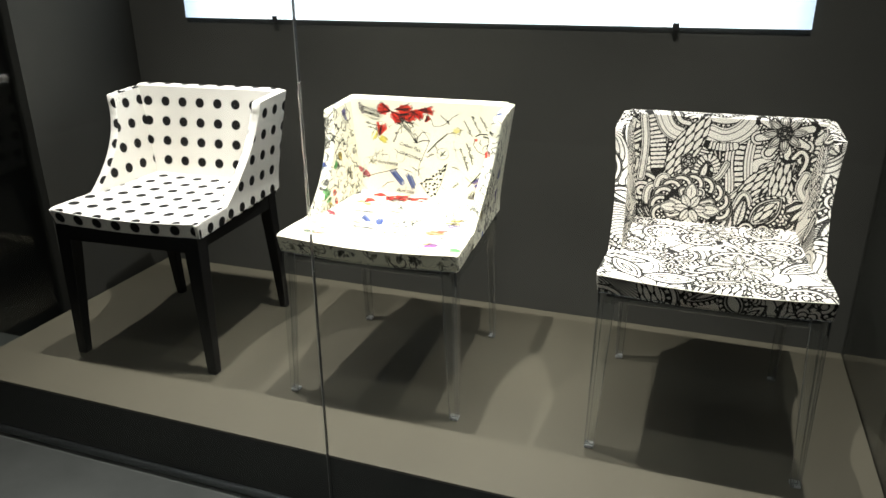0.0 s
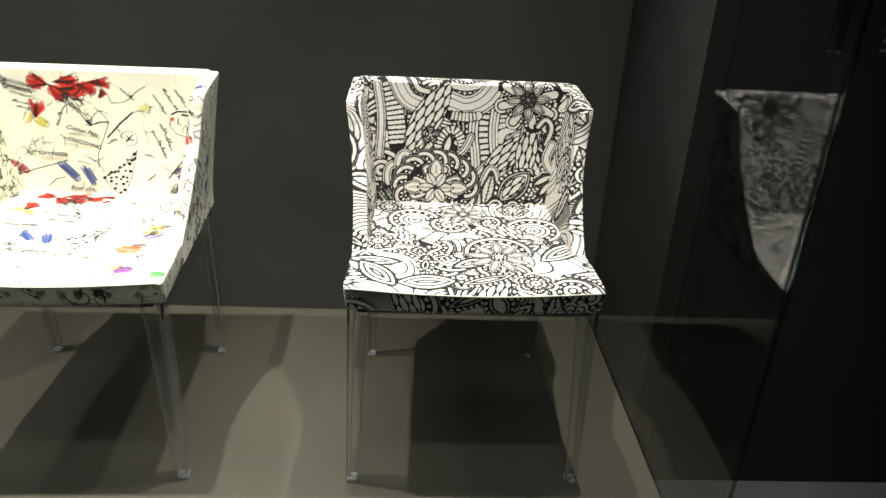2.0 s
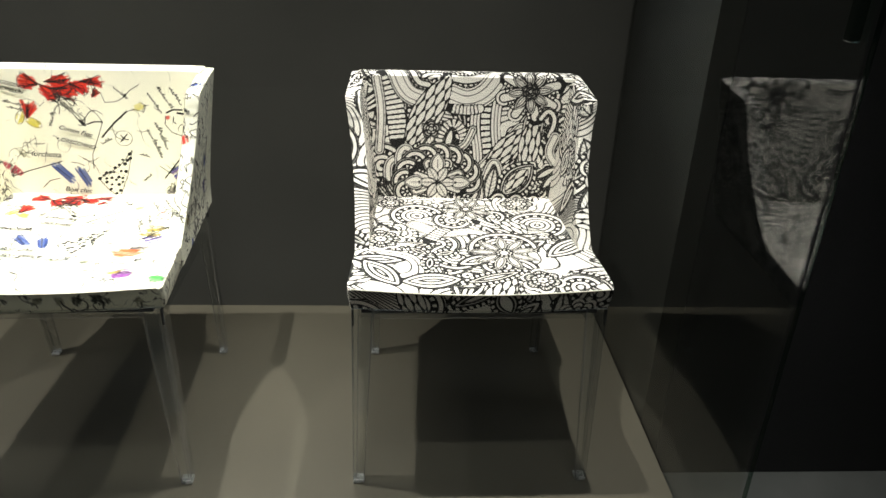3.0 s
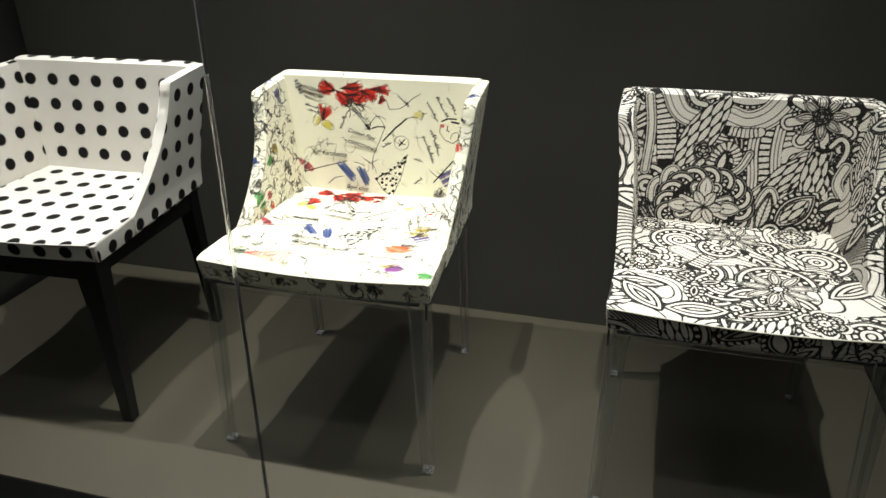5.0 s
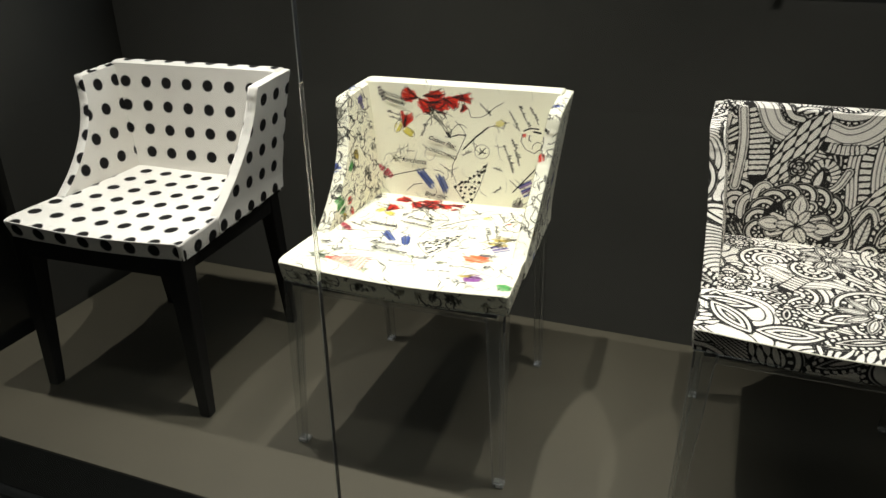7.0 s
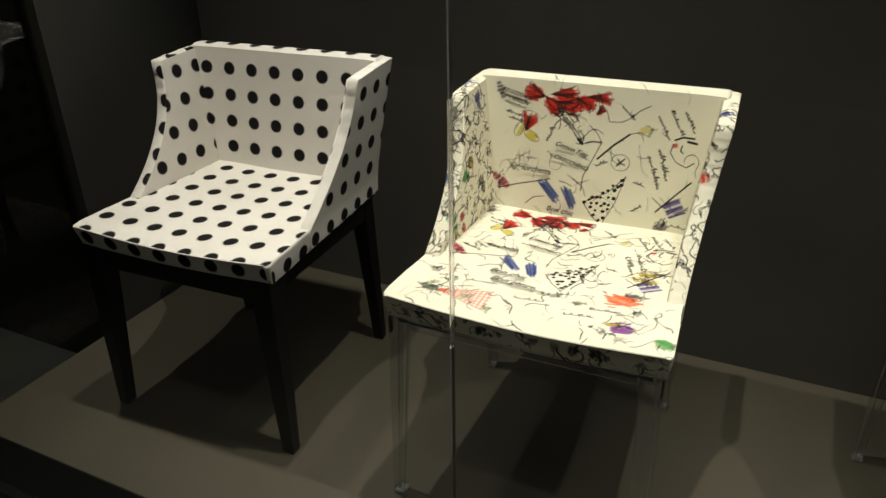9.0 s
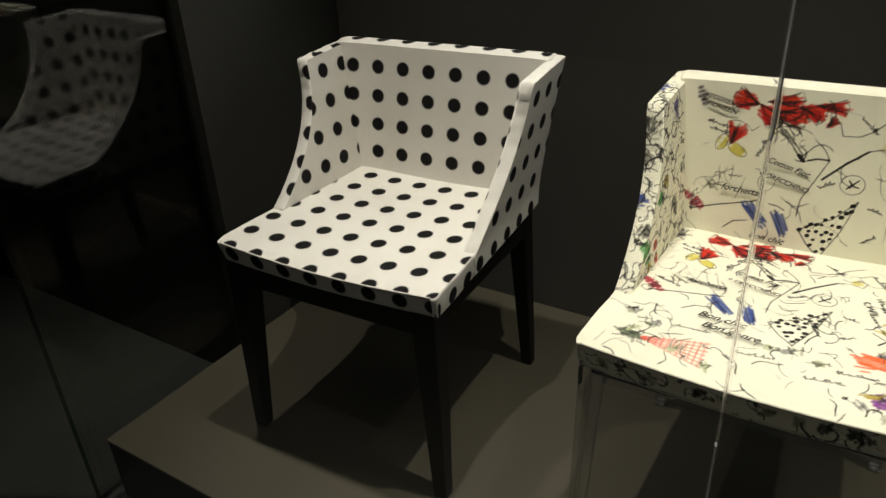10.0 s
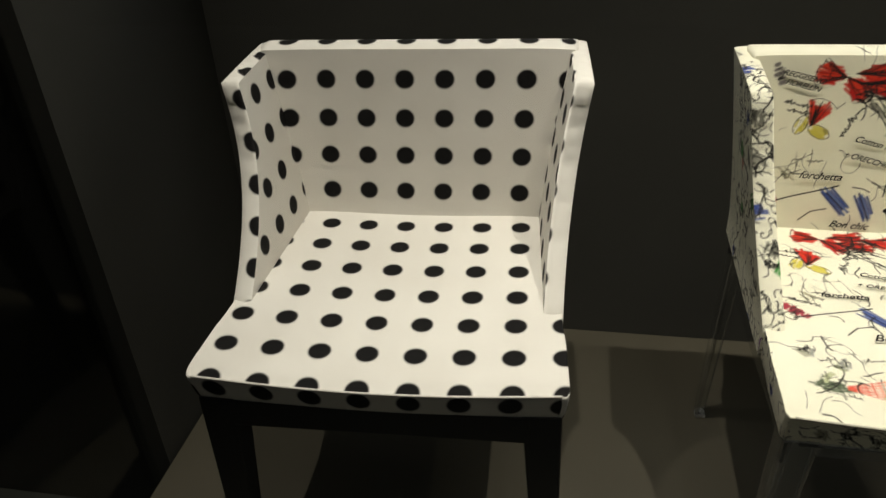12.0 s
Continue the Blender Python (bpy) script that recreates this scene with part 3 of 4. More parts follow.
def motifs(c, rng, u0, v0, k):
    """The repeat of the sketch print; (u0, v0) is the middle of its foot and k stretches it upwards."""
    at = lambda u, v: (u0 + u, v0 + v * k)
    line = lambda half, *pts: c.stroke([at(*p) for p in pts], half * 1.3)
    # great red bow with dark tails and its stick
    reds = ((0.72, 0.03, 0.02), (0.80, 0.06, 0.03), (0.60, 0.02, 0.02), (0.40, 0.015, 0.012), (0.92, 0.35, 0.25))
    for u, v, tn, ln, sp in ((-0.112, 0.279, 2.95, 0.046, 0.50), (-0.112, 0.279, -0.75, 0.048, 0.45), (-0.100, 0.285, 0.05, 0.062, 0.33),
                             (-0.045, 0.283, -0.35, 0.045, 0.40), (-0.020, 0.288, -0.02, 0.050, 0.26), (-0.090, 0.270, -0.20, 0.060, 0.30), (0.004, 0.250, 0.9, 0.022, 0.40)):
        hatch(c, rng, *at(u + math.cos(tn) * ln * 0.55, v + math.sin(tn) * ln * 0.55), ln * 0.45, ln * sp * 0.6, tn, reds[0], 7, 1)
        fan(c, rng, *at(u, v), tn, ln, sp, reds[:4], 11, 10)
    for _ in range(16):
        c.stroke(wander(rng, *at(rng.uniform(-0.095, -0.055), rng.uniform(0.243, 0.262)), rng.uniform(-0.5, 0.5), rng.uniform(0.025, 0.055), 0.35, 8), rng.uniform(0.0008, 0.0015))
    line(0.0010, (-0.070, 0.236), (-0.050, 0.215), (-0.030, 0.190))
    line(0.0010, (-0.062, 0.238), (-0.042, 0.215), (-0.024, 0.192))
    line(0.0026, (-0.032, 0.192), (-0.022, 0.182))
    # berry on yellow leaves
    fan(c, rng, *at(-0.152, 0.196), 1.25, 0.046, 0.48, reds[:4], 10, 9)
    hatch(c, rng, *at(-0.168, 0.198), 0.014, 0.008, 1.2, YELLOW, 6, 1)
    hatch(c, rng, *at(-0.138, 0.186), 0.016, 0.008, -0.5, YELLOW, 6, 1)
    loop(c, *at(-0.168, 0.198), 0.017, 0.010, 1.2)
    loop(c, *at(-0.138, 0.186), 0.019, 0.010, -0.5)
    for _ in range(7):
        c.stroke(wander(rng, *at(rng.uniform(-0.20, -0.11), rng.uniform(0.13, 0.18)), rng.uniform(3.6, 5.2), rng.uniform(0.03, 0.06), 0.18, 9), 0.0008)
    # stretched legs with blue garters
    blues = ((0.03, 0.06, 0.36), (0.06, 0.12, 0.48), (0.02, 0.03, 0.18), (0.10, 0.17, 0.52))
    for u, v, tn, ln in ((-0.088, 0.062, -0.80, 0.062), (-0.040, 0.052, -1.15, 0.056)):
        for q in range(6):
            du = 0.0034 * (q - 2.5)
            p = at(u + du * math.sin(-tn), v + du * math.cos(tn))
            tn += rng.uniform(-0.07, 0.07)
            e = ln / 2 * rng.uniform(0.60, 1.08)
            d = (math.cos(tn) * e, math.sin(tn) * e)
            c.stroke([(p[0] - d[0], p[1] - d[1]), (p[0] + d[0], p[1] + d[1])], rng.uniform(0.0014, 0.0024), blues[q % 4])
            if q in (0, 2, 5):
                c.stroke([(p[0] - d[0], p[1] - d[1]), (p[0] + d[0] * 1.05, p[1] + d[1] * 0.95)], 0.0009)
    line(0.0011, (-0.208, 0.052), (-0.160, 0.068), (-0.112, 0.082), (-0.088, 0.090))
    line(0.0010, (-0.142, 0.022), (-0.124, 0.040), (-0.100, 0.046))
    line(0.0010, (-0.066, 0.088), (-0.050, 0.086), (-0.038, 0.080))
    # spotted kerchief
    tri = ((-0.008, 0.046), (0.036, -0.004), (0.080, 0.120))
    line(0.0010, tri[0], (0.012, 0.018), tri[1])
    line(0.0008, tri[0], (0.045, 0.078), tri[2])
    line(0.0008, tri[1], (0.062, 0.055), tri[2])
    spots = []
    while len(spots) < 26:
        a, b = sorted((rng.random(), rng.random()))
        q = tuple(a * tri[0][n] + (b - a) * tri[1][n] + (1 - b) * tri[2][n] for n in (0, 1))
        if all(math.hypot(q[0] - p[0], q[1] - p[1]) > 0.0085 for p in spots):
            spots.append(q)
        elif rng.random() < 0.01:
            break
    for q in spots:
        p = at(*q)
        c.stroke([p, (p[0] + 0.0015, p[1] + 0.0008)], rng.uniform(0.0026, 0.0044))
    # ringed cross, brush, long thread
    loop(c, *at(0.064, 0.150), 0.020, 0.019, 0.2, 0.0010)
    line(0.0012, (0.056, 0.141), (0.073, 0.160))
    line(0.0012, (0.058, 0.158), (0.064, 0.148), (0.074, 0.146))
    line(0.0016, (0.014, 0.152), (0.045, 0.186), (0.078, 0.216))
    line(0.0008, (0.078, 0.216), (0.098, 0.222), (0.118, 0.214), (0.124, 0.232), (0.108, 0.240))
    hatch(c, rng, *at(0.108, 0.228), 0.014, 0.006, 0.4, (0.80, 0.72, 0.25), 4, 1)
    line(0.0009, (-0.010, 0.226), (0.010, 0.208), (0.020, 0.190), (0.004, 0.150), (-0.014, 0.108), (-0.016, 0.072))
    line(0.0014, (-0.016, 0.184), (0.000, 0.190), (0.020, 0.190))
    line(0.0009, (0.024, 0.262), (0.032, 0.238), (0.058, 0.240), (0.078, 0.252), (0.092, 0.268), (0.115, 0.282))
    # profile with heavy brows and red mouth
    line(0.0016, (0.170, 0.214), (0.186, 0.222), (0.208, 0.222))
    line(0.0020, (0.196, 0.214), (0.214, 0.212))
    line(0.0010, (0.168, 0.206), (0.164, 0.186), (0.178, 0.166), (0.200, 0.158), (0.214, 0.170))
    line(0.0012, (0.186, 0.204), (0.184, 0.192), (0.190, 0.188))
    hatch(c, rng, *at(0.172, 0.202), 0.006, 0.003, 0.3, RED, 3, 0)
    # striped box on crossed sticks, dark figures near it
    for q in range(7):
        d = 0.0052 * (q - 3)
        p = at(0.188 + d * 0.5, 0.062 - d * 0.8)
        c.stroke([(p[0] - 0.015, p[1] - 0.009), (p[0] + 0.015, p[1] + 0.009)], 0.0024, ((0.03, 0.05, 0.34), (0.22, 0.12, 0.45), (0.75, 0.72, 0.80))[q % 3])
    for _ in range(7):
        c.stroke(wander(rng, *at(rng.uniform(0.165, 0.195), rng.uniform(0.045, 0.080)), rng.choice((0.55, 2.1)) + rng.uniform(-0.2, 0.2), 0.032, 0.1, 5), 0.0010)
    line(0.0013, (0.150, 0.048), (0.180, 0.085), (0.215, 0.128))
    line(0.0010, (0.140, 0.080), (0.160, 0.064), (0.172, 0.060))
    for u, v, ru, rv in ((0.165, 0.016, 0.020, 0.008), (-0.214, 0.285, 0.006, 0.016)):
        hatch(c, rng, *at(u, v), ru, rv, 0.4, (0.22, 0.20, 0.24), 5, 9)
    hatch(c, rng, *at(-0.205, 0.072), 0.008, 0.024, 0.9, (0.45, 0.05, 0.10), 12, 12)
    hatch(c, rng, *at(-0.175, 0.110), 0.014, 0.006, -0.7, (0.45, 0.44, 0.38), 5, 5)
    # lines of handwriting
    for u, v, tn, ln, tl in ((-0.195, 0.222, -0.25, 0.040, 0.009), (-0.200, 0.236, -0.25, 0.045, 0.009), (-0.100, 0.175, 1.15, 0.060, 0.013), (0.138, 0.190, -1.25, 0.075, 0.014), (0.118, 0.172, -1.2, 0.080, 0.014),
                             (0.052, 0.274, -0.75, 0.045, 0.009), (0.128, 0.262, -1.05, 0.06, 0.009), (0.152, 0.276, -1.05, 0.06, 0.009), (0.180, 0.276, -1.05, 0.055, 0.009),
                             (0.010, 0.132, 0.5, 0.035, 0.008), (0.095, 0.108, -0.3, 0.030, 0.008), (0.10, 0.040, 0.6, 0.028, 0.008)):
        scrawl(c, rng, *at(u, v), tn, ln, tl, 0.0012)
    for _ in range(26):
        c.stroke(wander(rng, *at(rng.uniform(-0.21, 0.21), rng.uniform(0.0, 0.30)), rng.uniform(0, 6.28), rng.uniform(0.012, 0.035), 0.45, 8), rng.uniform(0.0006, 0.0010))


def sketch_cloth():
    rng = random.Random(11)
    c = Cloth(1.10, 1.30)
    # open stretches: long light outlines, small figures, lines of writing
    for _ in range(70):
        c.stroke(wander(rng, rng.uniform(0, 0.58), rng.uniform(0, 1.3), rng.uniform(0, 6.28), rng.uniform(0.02, 0.09), 0.28), rng.uniform(0.0007, 0.0013))
    for _ in range(34):
        scrawl(c, rng, rng.uniform(0, 0.58), rng.uniform(0, 1.3), rng.uniform(-0.5, 0.5), rng.uniform(0.02, 0.05), 0.008, 0.0010)
    # arm and edge stretches carry a denser scribble
    for _ in range(1500):
        u, v = rng.uniform(0.58, 1.1), rng.uniform(0, 1.3)
        c.stroke(wander(rng, u, v, rng.uniform(0, 6.28), rng.uniform(0.012, 0.05), 0.6, 9), rng.uniform(0.0008, 0.0015))
    for _ in range(260):
        scrawl(c, rng, rng.uniform(0.58, 1.1), rng.uniform(0, 1.3), rng.uniform(-0.9, 0.9), rng.uniform(0.02, 0.045), 0.009, 0.0011)
    for _ in range(95):
        hatch(c, rng, rng.uniform(0.60, 1.08), rng.uniform(0.02, 1.28), rng.uniform(0.008, 0.017), rng.uniform(0.006, 0.011), rng.uniform(0, 3), rng.choice((RED, BLUE, PURPLE, OLIVE, GREEN, (0.3, 0.3, 0.3), (0.3, 0.3, 0.3), (0.2, 0.2, 0.2))), 6, 4)
    # green, red and violet figures on the inside of one arm
    hatch(c, rng, 0.870, 0.845, 0.016, 0.020, 0.3, GREEN, 8, 8)
    hatch(c, rng, 0.915, 0.842, 0.012, 0.008, 0.2, (0.62, 0.05, 0.05), 5, 5)
    hatch(c, rng, 1.055, 1.060, 0.010, 0.018, 0.3, (0.14, 0.12, 0.40), 6, 7)
    for _ in range(90):
        c.stroke(wander(rng, rng.uniform(0.80, 1.09), rng.uniform(0.78, 1.10), rng.uniform(0.9, 2.2), rng.uniform(0.012, 0.04), 0.5, 8), rng.uniform(0.0008, 0.0014))
    motifs(c, rng, 0.30, 0.63, 1.0)
    motifs(c, rng, 0.30, 0.15, 1.0)
    # what only the seat shows: heart, ball, checked cone, box
    hatch(c, rng, 0.452, 0.150, 0.038, 0.013, -0.15, ORANGE, 6, 0)
    hatch(c, rng, 0.437, 0.132, 0.017, 0.010, 0.1, ORANGE, 5, 0)
    hatch(c, rng, 0.470, 0.060, 0.021, 0.015, 0.1, PURPLE, 9, 9)
    hatch(c, rng, 0.452, 0.068, 0.020, 0.005, 0.3, OLIVE, 4, 5)
    hatch(c, rng, 0.478, 0.262, 0.026, 0.012, 0.1, OLIVE, 8, 12)
    hatch(c, rng, 0.476, 0.236, 0.030, 0.008, -0.1, (0.72, 0.55, 0.12), 6, 6)
    hatch(c, rng, 0.545, 0.032, 0.020, 0.010, -0.5, GREEN, 5, 5)
    hatch(c, rng, 0.105, 0.060, 0.024, 0.010, -0.2, (0.10, 0.14, 0.10), 7, 6)
    for k in range(7):
        c.stroke([(0.125, 0.058 + 0.001 * k), (0.225, 0.028 + 0.011 * k)], 0.0009, (0.85, 0.10, 0.07))
    for k in range(11):
        c.stroke([(0.130 + 0.009 * k, 0.058 - 0.0028 * k), (0.130 + 0.009 * k, 0.066 + 0.003 * k)], 0.0008, (0.85, 0.12, 0.08))
    for _ in range(150):
        c.stroke(wander(rng, rng.uniform(0.06, 0.55), rng.uniform(0.01, 0.42), rng.uniform(0, 6.28), rng.uniform(0.012, 0.05), 0.35, 9), rng.uniform(0.0007, 0.0014))
    for _ in range(14):
        hatch(c, rng, rng.uniform(0.08, 0.54), rng.uniform(0.02, 0.14), 0.012, 0.005, rng.uniform(0, 3), rng.choice(((0.5, 0.5, 0.46), (0.35, 0.36, 0.40), (0.55, 0.60, 0.45))), 4, 4)
    for u, v in ((0.16, 0.115), (0.36, 0.07), (0.26, 0.09), (0.40, 0.10)):
        scrawl(c, rng, u, v, 0.1, 0.06)
    # the front band: close pen work with a few dark patches
    top = c.h - 2 * c.step
    for _ in range(70):
        c.stroke(wander(rng, rng.uniform(0.02, 0.58), top - rng.uniform(0.006, 0.048), rng.uniform(0, 6.28), rng.uniform(0.012, 0.045), 0.5, 8), rng.uniform(0.0008, 0.0016))
    for u in (0.235, 0.262, 0.405, 0.440, 0.455):
        hatch(c, rng, u, top - rng.uniform(0.018, 0.034), 0.010, 0.009, rng.uniform(0, 3), (0.06, 0.06, 0.06), 5, 4)
    for u in (0.08, 0.16, 0.33, 0.37, 0.52):
        hatch(c, rng, u, top - rng.uniform(0.018, 0.034), 0.012, 0.006, rng.uniform(0, 3), (0.35, 0.34, 0.30), 5, 2)
    return c


# ---- chairs ----
def width(y, z, flare=0.034):
    """Half the width of the shell: narrower to the back, flaring upwards."""
    return 0.265 - 0.040 * y + flare * np.clip((z - 0.50) / 0.31, 0, 1) ** 1.2


def back_in(z):
    return 0.475 + 0.085 * (z - 0.505)


def slab(name, front, back, nu, nv, uv_front, uv_back, parent, material, cloth=None, nr=4, bulge=0.006, rim_shift=(0.0, 0.0), label="", pucker=0.0, band=None):
    """A padded piece between two surfaces, with a rounded rim; prints follow its own cloth coordinates."""
    U, V = np.meshgrid(np.linspace(0, 1, nu + 1), np.linspace(0, 1, nv + 1))
    F, B = (np.stack(np.broadcast_arrays(*f(U, V)), -1) for f in (front, back))
    TF, TB = (np.stack(np.broadcast_arrays(*f(U, V)), -1) for f in (uv_front, uv_back))
    loop = [(0, i) for i in range(nu)] + [(j, nu) for j in range(nv)] + [(nv, i) for i in range(nu, 0, -1)] + [(j, 0) for j in range(nv, 0, -1)]
    J, I = np.array(loop).T
    Ji, Ii = np.clip(J, 1, nv - 1), np.clip(I, 1, nu - 1)
    fb, bb, tb = F[J, I], B[J, I], TF[J, I]
    along = np.roll(fb, -1, 0) - np.roll(fb, 1, 0)
    out = np.cross(along, fb - bb)
    out /= np.linalg.norm(out, axis=1, keepdims=True) + 1e-9
    out *= np.sign(np.sum(out * (fb - F[Ji, Ii]), 1).mean())
    along = np.roll(tb, -1, 0) - np.roll(tb, 1, 0)
    tout = np.stack([along[:, 1], -along[:, 0]], 1)
    tout /= np.linalg.norm(tout, axis=1, keepdims=True) + 1e-9
    tout *= np.sign(np.sum(tout * (tb - TF[Ji, Ii]), 1).mean())
    thick = np.linalg.norm(bb - fb, axis=1, keepdims=True)
    n = (nu + 1) * (nv + 1)
    pos, tex = [F.reshape(-1, 3), B.reshape(-1, 3)], [TF.reshape(-1, 2), TB.reshape(-1, 2)]
    run = np.cumsum(np.linalg.norm(fb - np.roll(fb, 1, 0), axis=1))[:, None]
    swell = bulge * (1 + pucker * (np.sin(run * 210) + 0.8 * np.sin(run * 97 + 1.3) + 0.5 * np.sin(run * 383)))
    shift = np.array(rim_shift) if band is None and not callable(rim_shift) else rim_shift(tout) if band is None else 0
    for k in range(nr + 2):
        s = max(k - 1, 0) / nr
        pos.append(fb * (1 - s) + bb * s + out * swell * math.sin(math.pi * s) ** 0.6)
        if band is None:
            tex.append(tb + tout * s * thick + (shift if k else 0))
        else:
            tex.append(np.concatenate([0 * run + band + s * 0.034, run], 1))
    pos, tex = np.concatenate(pos), np.concatenate(tex)
    grid = np.arange(n).reshape(nv + 1, nu + 1)
    quads = np.stack([grid[:-1, :-1], grid[:-1, 1:], grid[1:, 1:], grid[1:, :-1]], -1).reshape(-1, 4)
    m = len(loop)
    a = 2 * n + np.arange(m)
    b = 2 * n + (np.arange(m) + 1) % m
    rims = [np.stack([a + k * m, a + (k + 1) * m, b + (k + 1) * m, b + k * m], -1) for k in range(nr + 1)]
    flip = np.dot(np.cross(F[0, 1] - F[0, 0], F[1, 0] - F[0, 0]), F[0, 0] - B[0, 0]) < 0
    faces = np.concatenate([quads, quads[:, ::-1] + n, *rims])
    if flip:
        faces = faces[:, ::-1]
    me = bpy.data.meshes.new(name)
    me.from_pydata(pos.tolist(), [], faces.tolist())
    layer = me.uv_layers.new(name="UVMap")
    layer.data.foreach_set("uv", tex[faces.ravel()].astype(np.float32).ravel())
    if cloth:
        ink, tint = cloth.sample(tex)
        me.attributes.new("ink", "FLOAT", "POINT").data.foreach_set("value", ink.astype(np.float32))
        full = np.concatenate([tint, np.ones((len(tint), 1))], 1).astype(np.float32)
        me.attributes.new("tint", "FLOAT_COLOR", "POINT").data.foreach_set("color", full.ravel())
    me.polygons.foreach_set("use_smooth", np.ones(len(faces), dtype=bool))
    me.materials.append(material)
    me.update()
    ob = new(name, me)
    ob.parent = parent
    return tagged(ob, label)


def tapered(x0, x1, y0, y1, z0, X0_, X1_, Y0_, Y1_, z1, bevel=0.003):
    """A square leg: foot (x0..x1, y0..y1) at z0, head at z1."""
    bm = bmesh.new()
    foot = [bm.verts.new((x, y, z0)) for x, y in ((x0, y0), (x1, y0), (x1, y1), (x0, y1))]
    head = [bm.verts.new((x, y, z1)) for x, y in ((X0_, Y0_), (X1_, Y0_), (X1_, Y1_), (X0_, Y1_))]
    bm.faces.new(foot[::-1])
    bm.faces.new(head)
    for k in range(4):
        bm.faces.new((foot[k], foot[(k + 1) % 4], head[(k + 1) % 4], head[k]))
    bmesh.ops.bevel(bm, geom=bm.edges[:], offset=bevel, segments=2, affect="EDGES", profile=0.5)
    return bm


def corner_leg(sx, foot, head, z0, z1, wall=0.30):
    """A clear leg of angled section, its corner outwards: foot and head are (outer x, inner x, front y, rear y)."""
    bm = bmesh.new()
    ell = ((0, 0), (1, 0), (1, wall), (wall, wall), (wall, 1), (0, 1))
    rings = []
    for (xo, xi, yf, yr), z in ((foot, z0), (head, z1)):
        rings.append([bm.verts.new((sx * (xo + (xi - xo) * a), yf + (yr - yf) * b, z)) for a, b in ell])
    bm.faces.new(rings[0][::-1])
    bm.faces.new(rings[1])
    for k in range(6):
        bm.faces.new((rings[0][k], rings[0][(k + 1) % 6], rings[1][(k + 1) % 6], rings[1][k]))
    bmesh.ops.recalc_face_normals(bm, faces=bm.faces[:])
    bmesh.ops.bevel(bm, geom=bm.edges[:], offset=0.0020, segments=2, affect="EDGES", profile=0.5, material=1)
    return bm


def chair(at, label, cover, frame_mat, cloth=None, clear=False):
    ob = thing("upholstered_chair", at, label, "chair", "upholstered chairs in the showcase")
    fine = 0.002 if cloth else 0.008
    cells = lambda d: max(4, int(d / fine))
    tall, flare, pad, drop = (0.799, 0.038, 0.031, 0.014) if cloth else (0.806, 0.047, 0.029, 0.010)
    nr = 14 if cloth else 6
    ou, ov = (0.30, 0.0) if cloth else (0.0255, 0.0)

    # seat: gently dished, its front edge bowed
    def seat_y(U, V):
        return -0.004 * (1 - (2 * U - 1) ** 2) * (1 - V) + V * 0.512

    def seat_top(U, V):
        y = seat_y(U, V)
        w = width(y, 0.5) - 0.0022 * np.clip((y - 0.10) / 0.04, 0, 1) - 0.004 * np.exp(-(V / 0.010) ** 2)
        z = 0.504 - 0.011 * np.sin(np.pi * U) * (1 - 0.5 * V) - 0.004 * np.exp(-((V) / 0.03) ** 2)
        return (2 * U - 1) * w, y, z

    def seat_low(U, V):
        x, y, z = seat_top(U, V)
        return x * 0.985, y + 0.010 * (1 - V) ** 8, z * 0 + 0.451 - 0.008 * np.sin(np.pi * U) * (1 - V)

    skew, lean = (0.0, 0.0) if cloth else (0.0097, 0.0425)
    flat = lambda U, V: (ou + seat_top(U, V)[0] + skew * (seat_y(U, V) - 0.56), ov + seat_y(U, V) * 0.98)
    # the dots of the edge band stand in one row of their own
    side_band = lambda way: way * np.where(np.abs(way[:, :1]) > 0.7, np.where(way[:, :1] > 0, 0.030, 0.016), 0.048)
    side_print = lambda way: way * np.where(np.abs(way[:, :1]) > 0.7, 0.12, 0.0)
    slab("seat", seat_top, seat_low, cells(0.52), cells(0.47), flat, flat, ob, cover, cloth, nr, 0.0012, side_print if cloth else side_band)

    # piping along the front edge
    bm = bmesh.new()
    U = np.linspace(0.012, 0.988, 41)
    path = np.stack(np.broadcast_arrays(*seat_top(U, 0 * U)), -1)
    rings = [[bm.verts.new((x, y - 0.0006 + 0.0019 * math.cos(a), z + 0.0004 + 0.0019 * math.sin(a))) for a in np.arange(6) * math.pi / 3] for x, y, z in path]
    for r0, r1 in zip(rings[:-1], rings[1:]):
        for k in range(6):
            bm.faces.new((r0[k], r0[(k + 1) % 6], r1[(k + 1) % 6], r1[k])).smooth = True
    bm.faces.new(rings[0])
    bm.faces.new(rings[-1][::-1])
    part("piping", bm, PIPING if not cloth else PIPING_CREAM, ob, "sewn edge piping")

    # backrest, leaning back between the arms
    def back_front(U, V):
        z = 0.492 + V * (tall - 0.492)
        w = width(0.48, z, flare) - pad + 0.006
        x = (2 * U - 1) * w
        return x, back_in(z) - 0.010 * np.abs(2 * U - 1) ** 6 - 0.004 * np.sin(np.pi * U), z

    def back_rear(U, V):
        x, y, z = back_front(U, V)
        return x, back_in(z) + 0.046, z - 0.02 * (1 - V)

    bu, bv = (0.30, 0.60) if cloth else (0.0245, -0.758)
    upright = lambda U, V: (bu + back_front(U, V)[0] - lean * (V * 0.318 - 0.162), bv + (0.492 - (0.465 if cloth else 0.0)) + V * 0.318)
    slab("backrest", back_front, back_rear, cells(0.45), cells(0.32), upright, lambda U, V: (U * 0.47, V * 0.33), ob, cover, cloth, nr, 0.007, (0.0, 0.0 if cloth else -0.009))

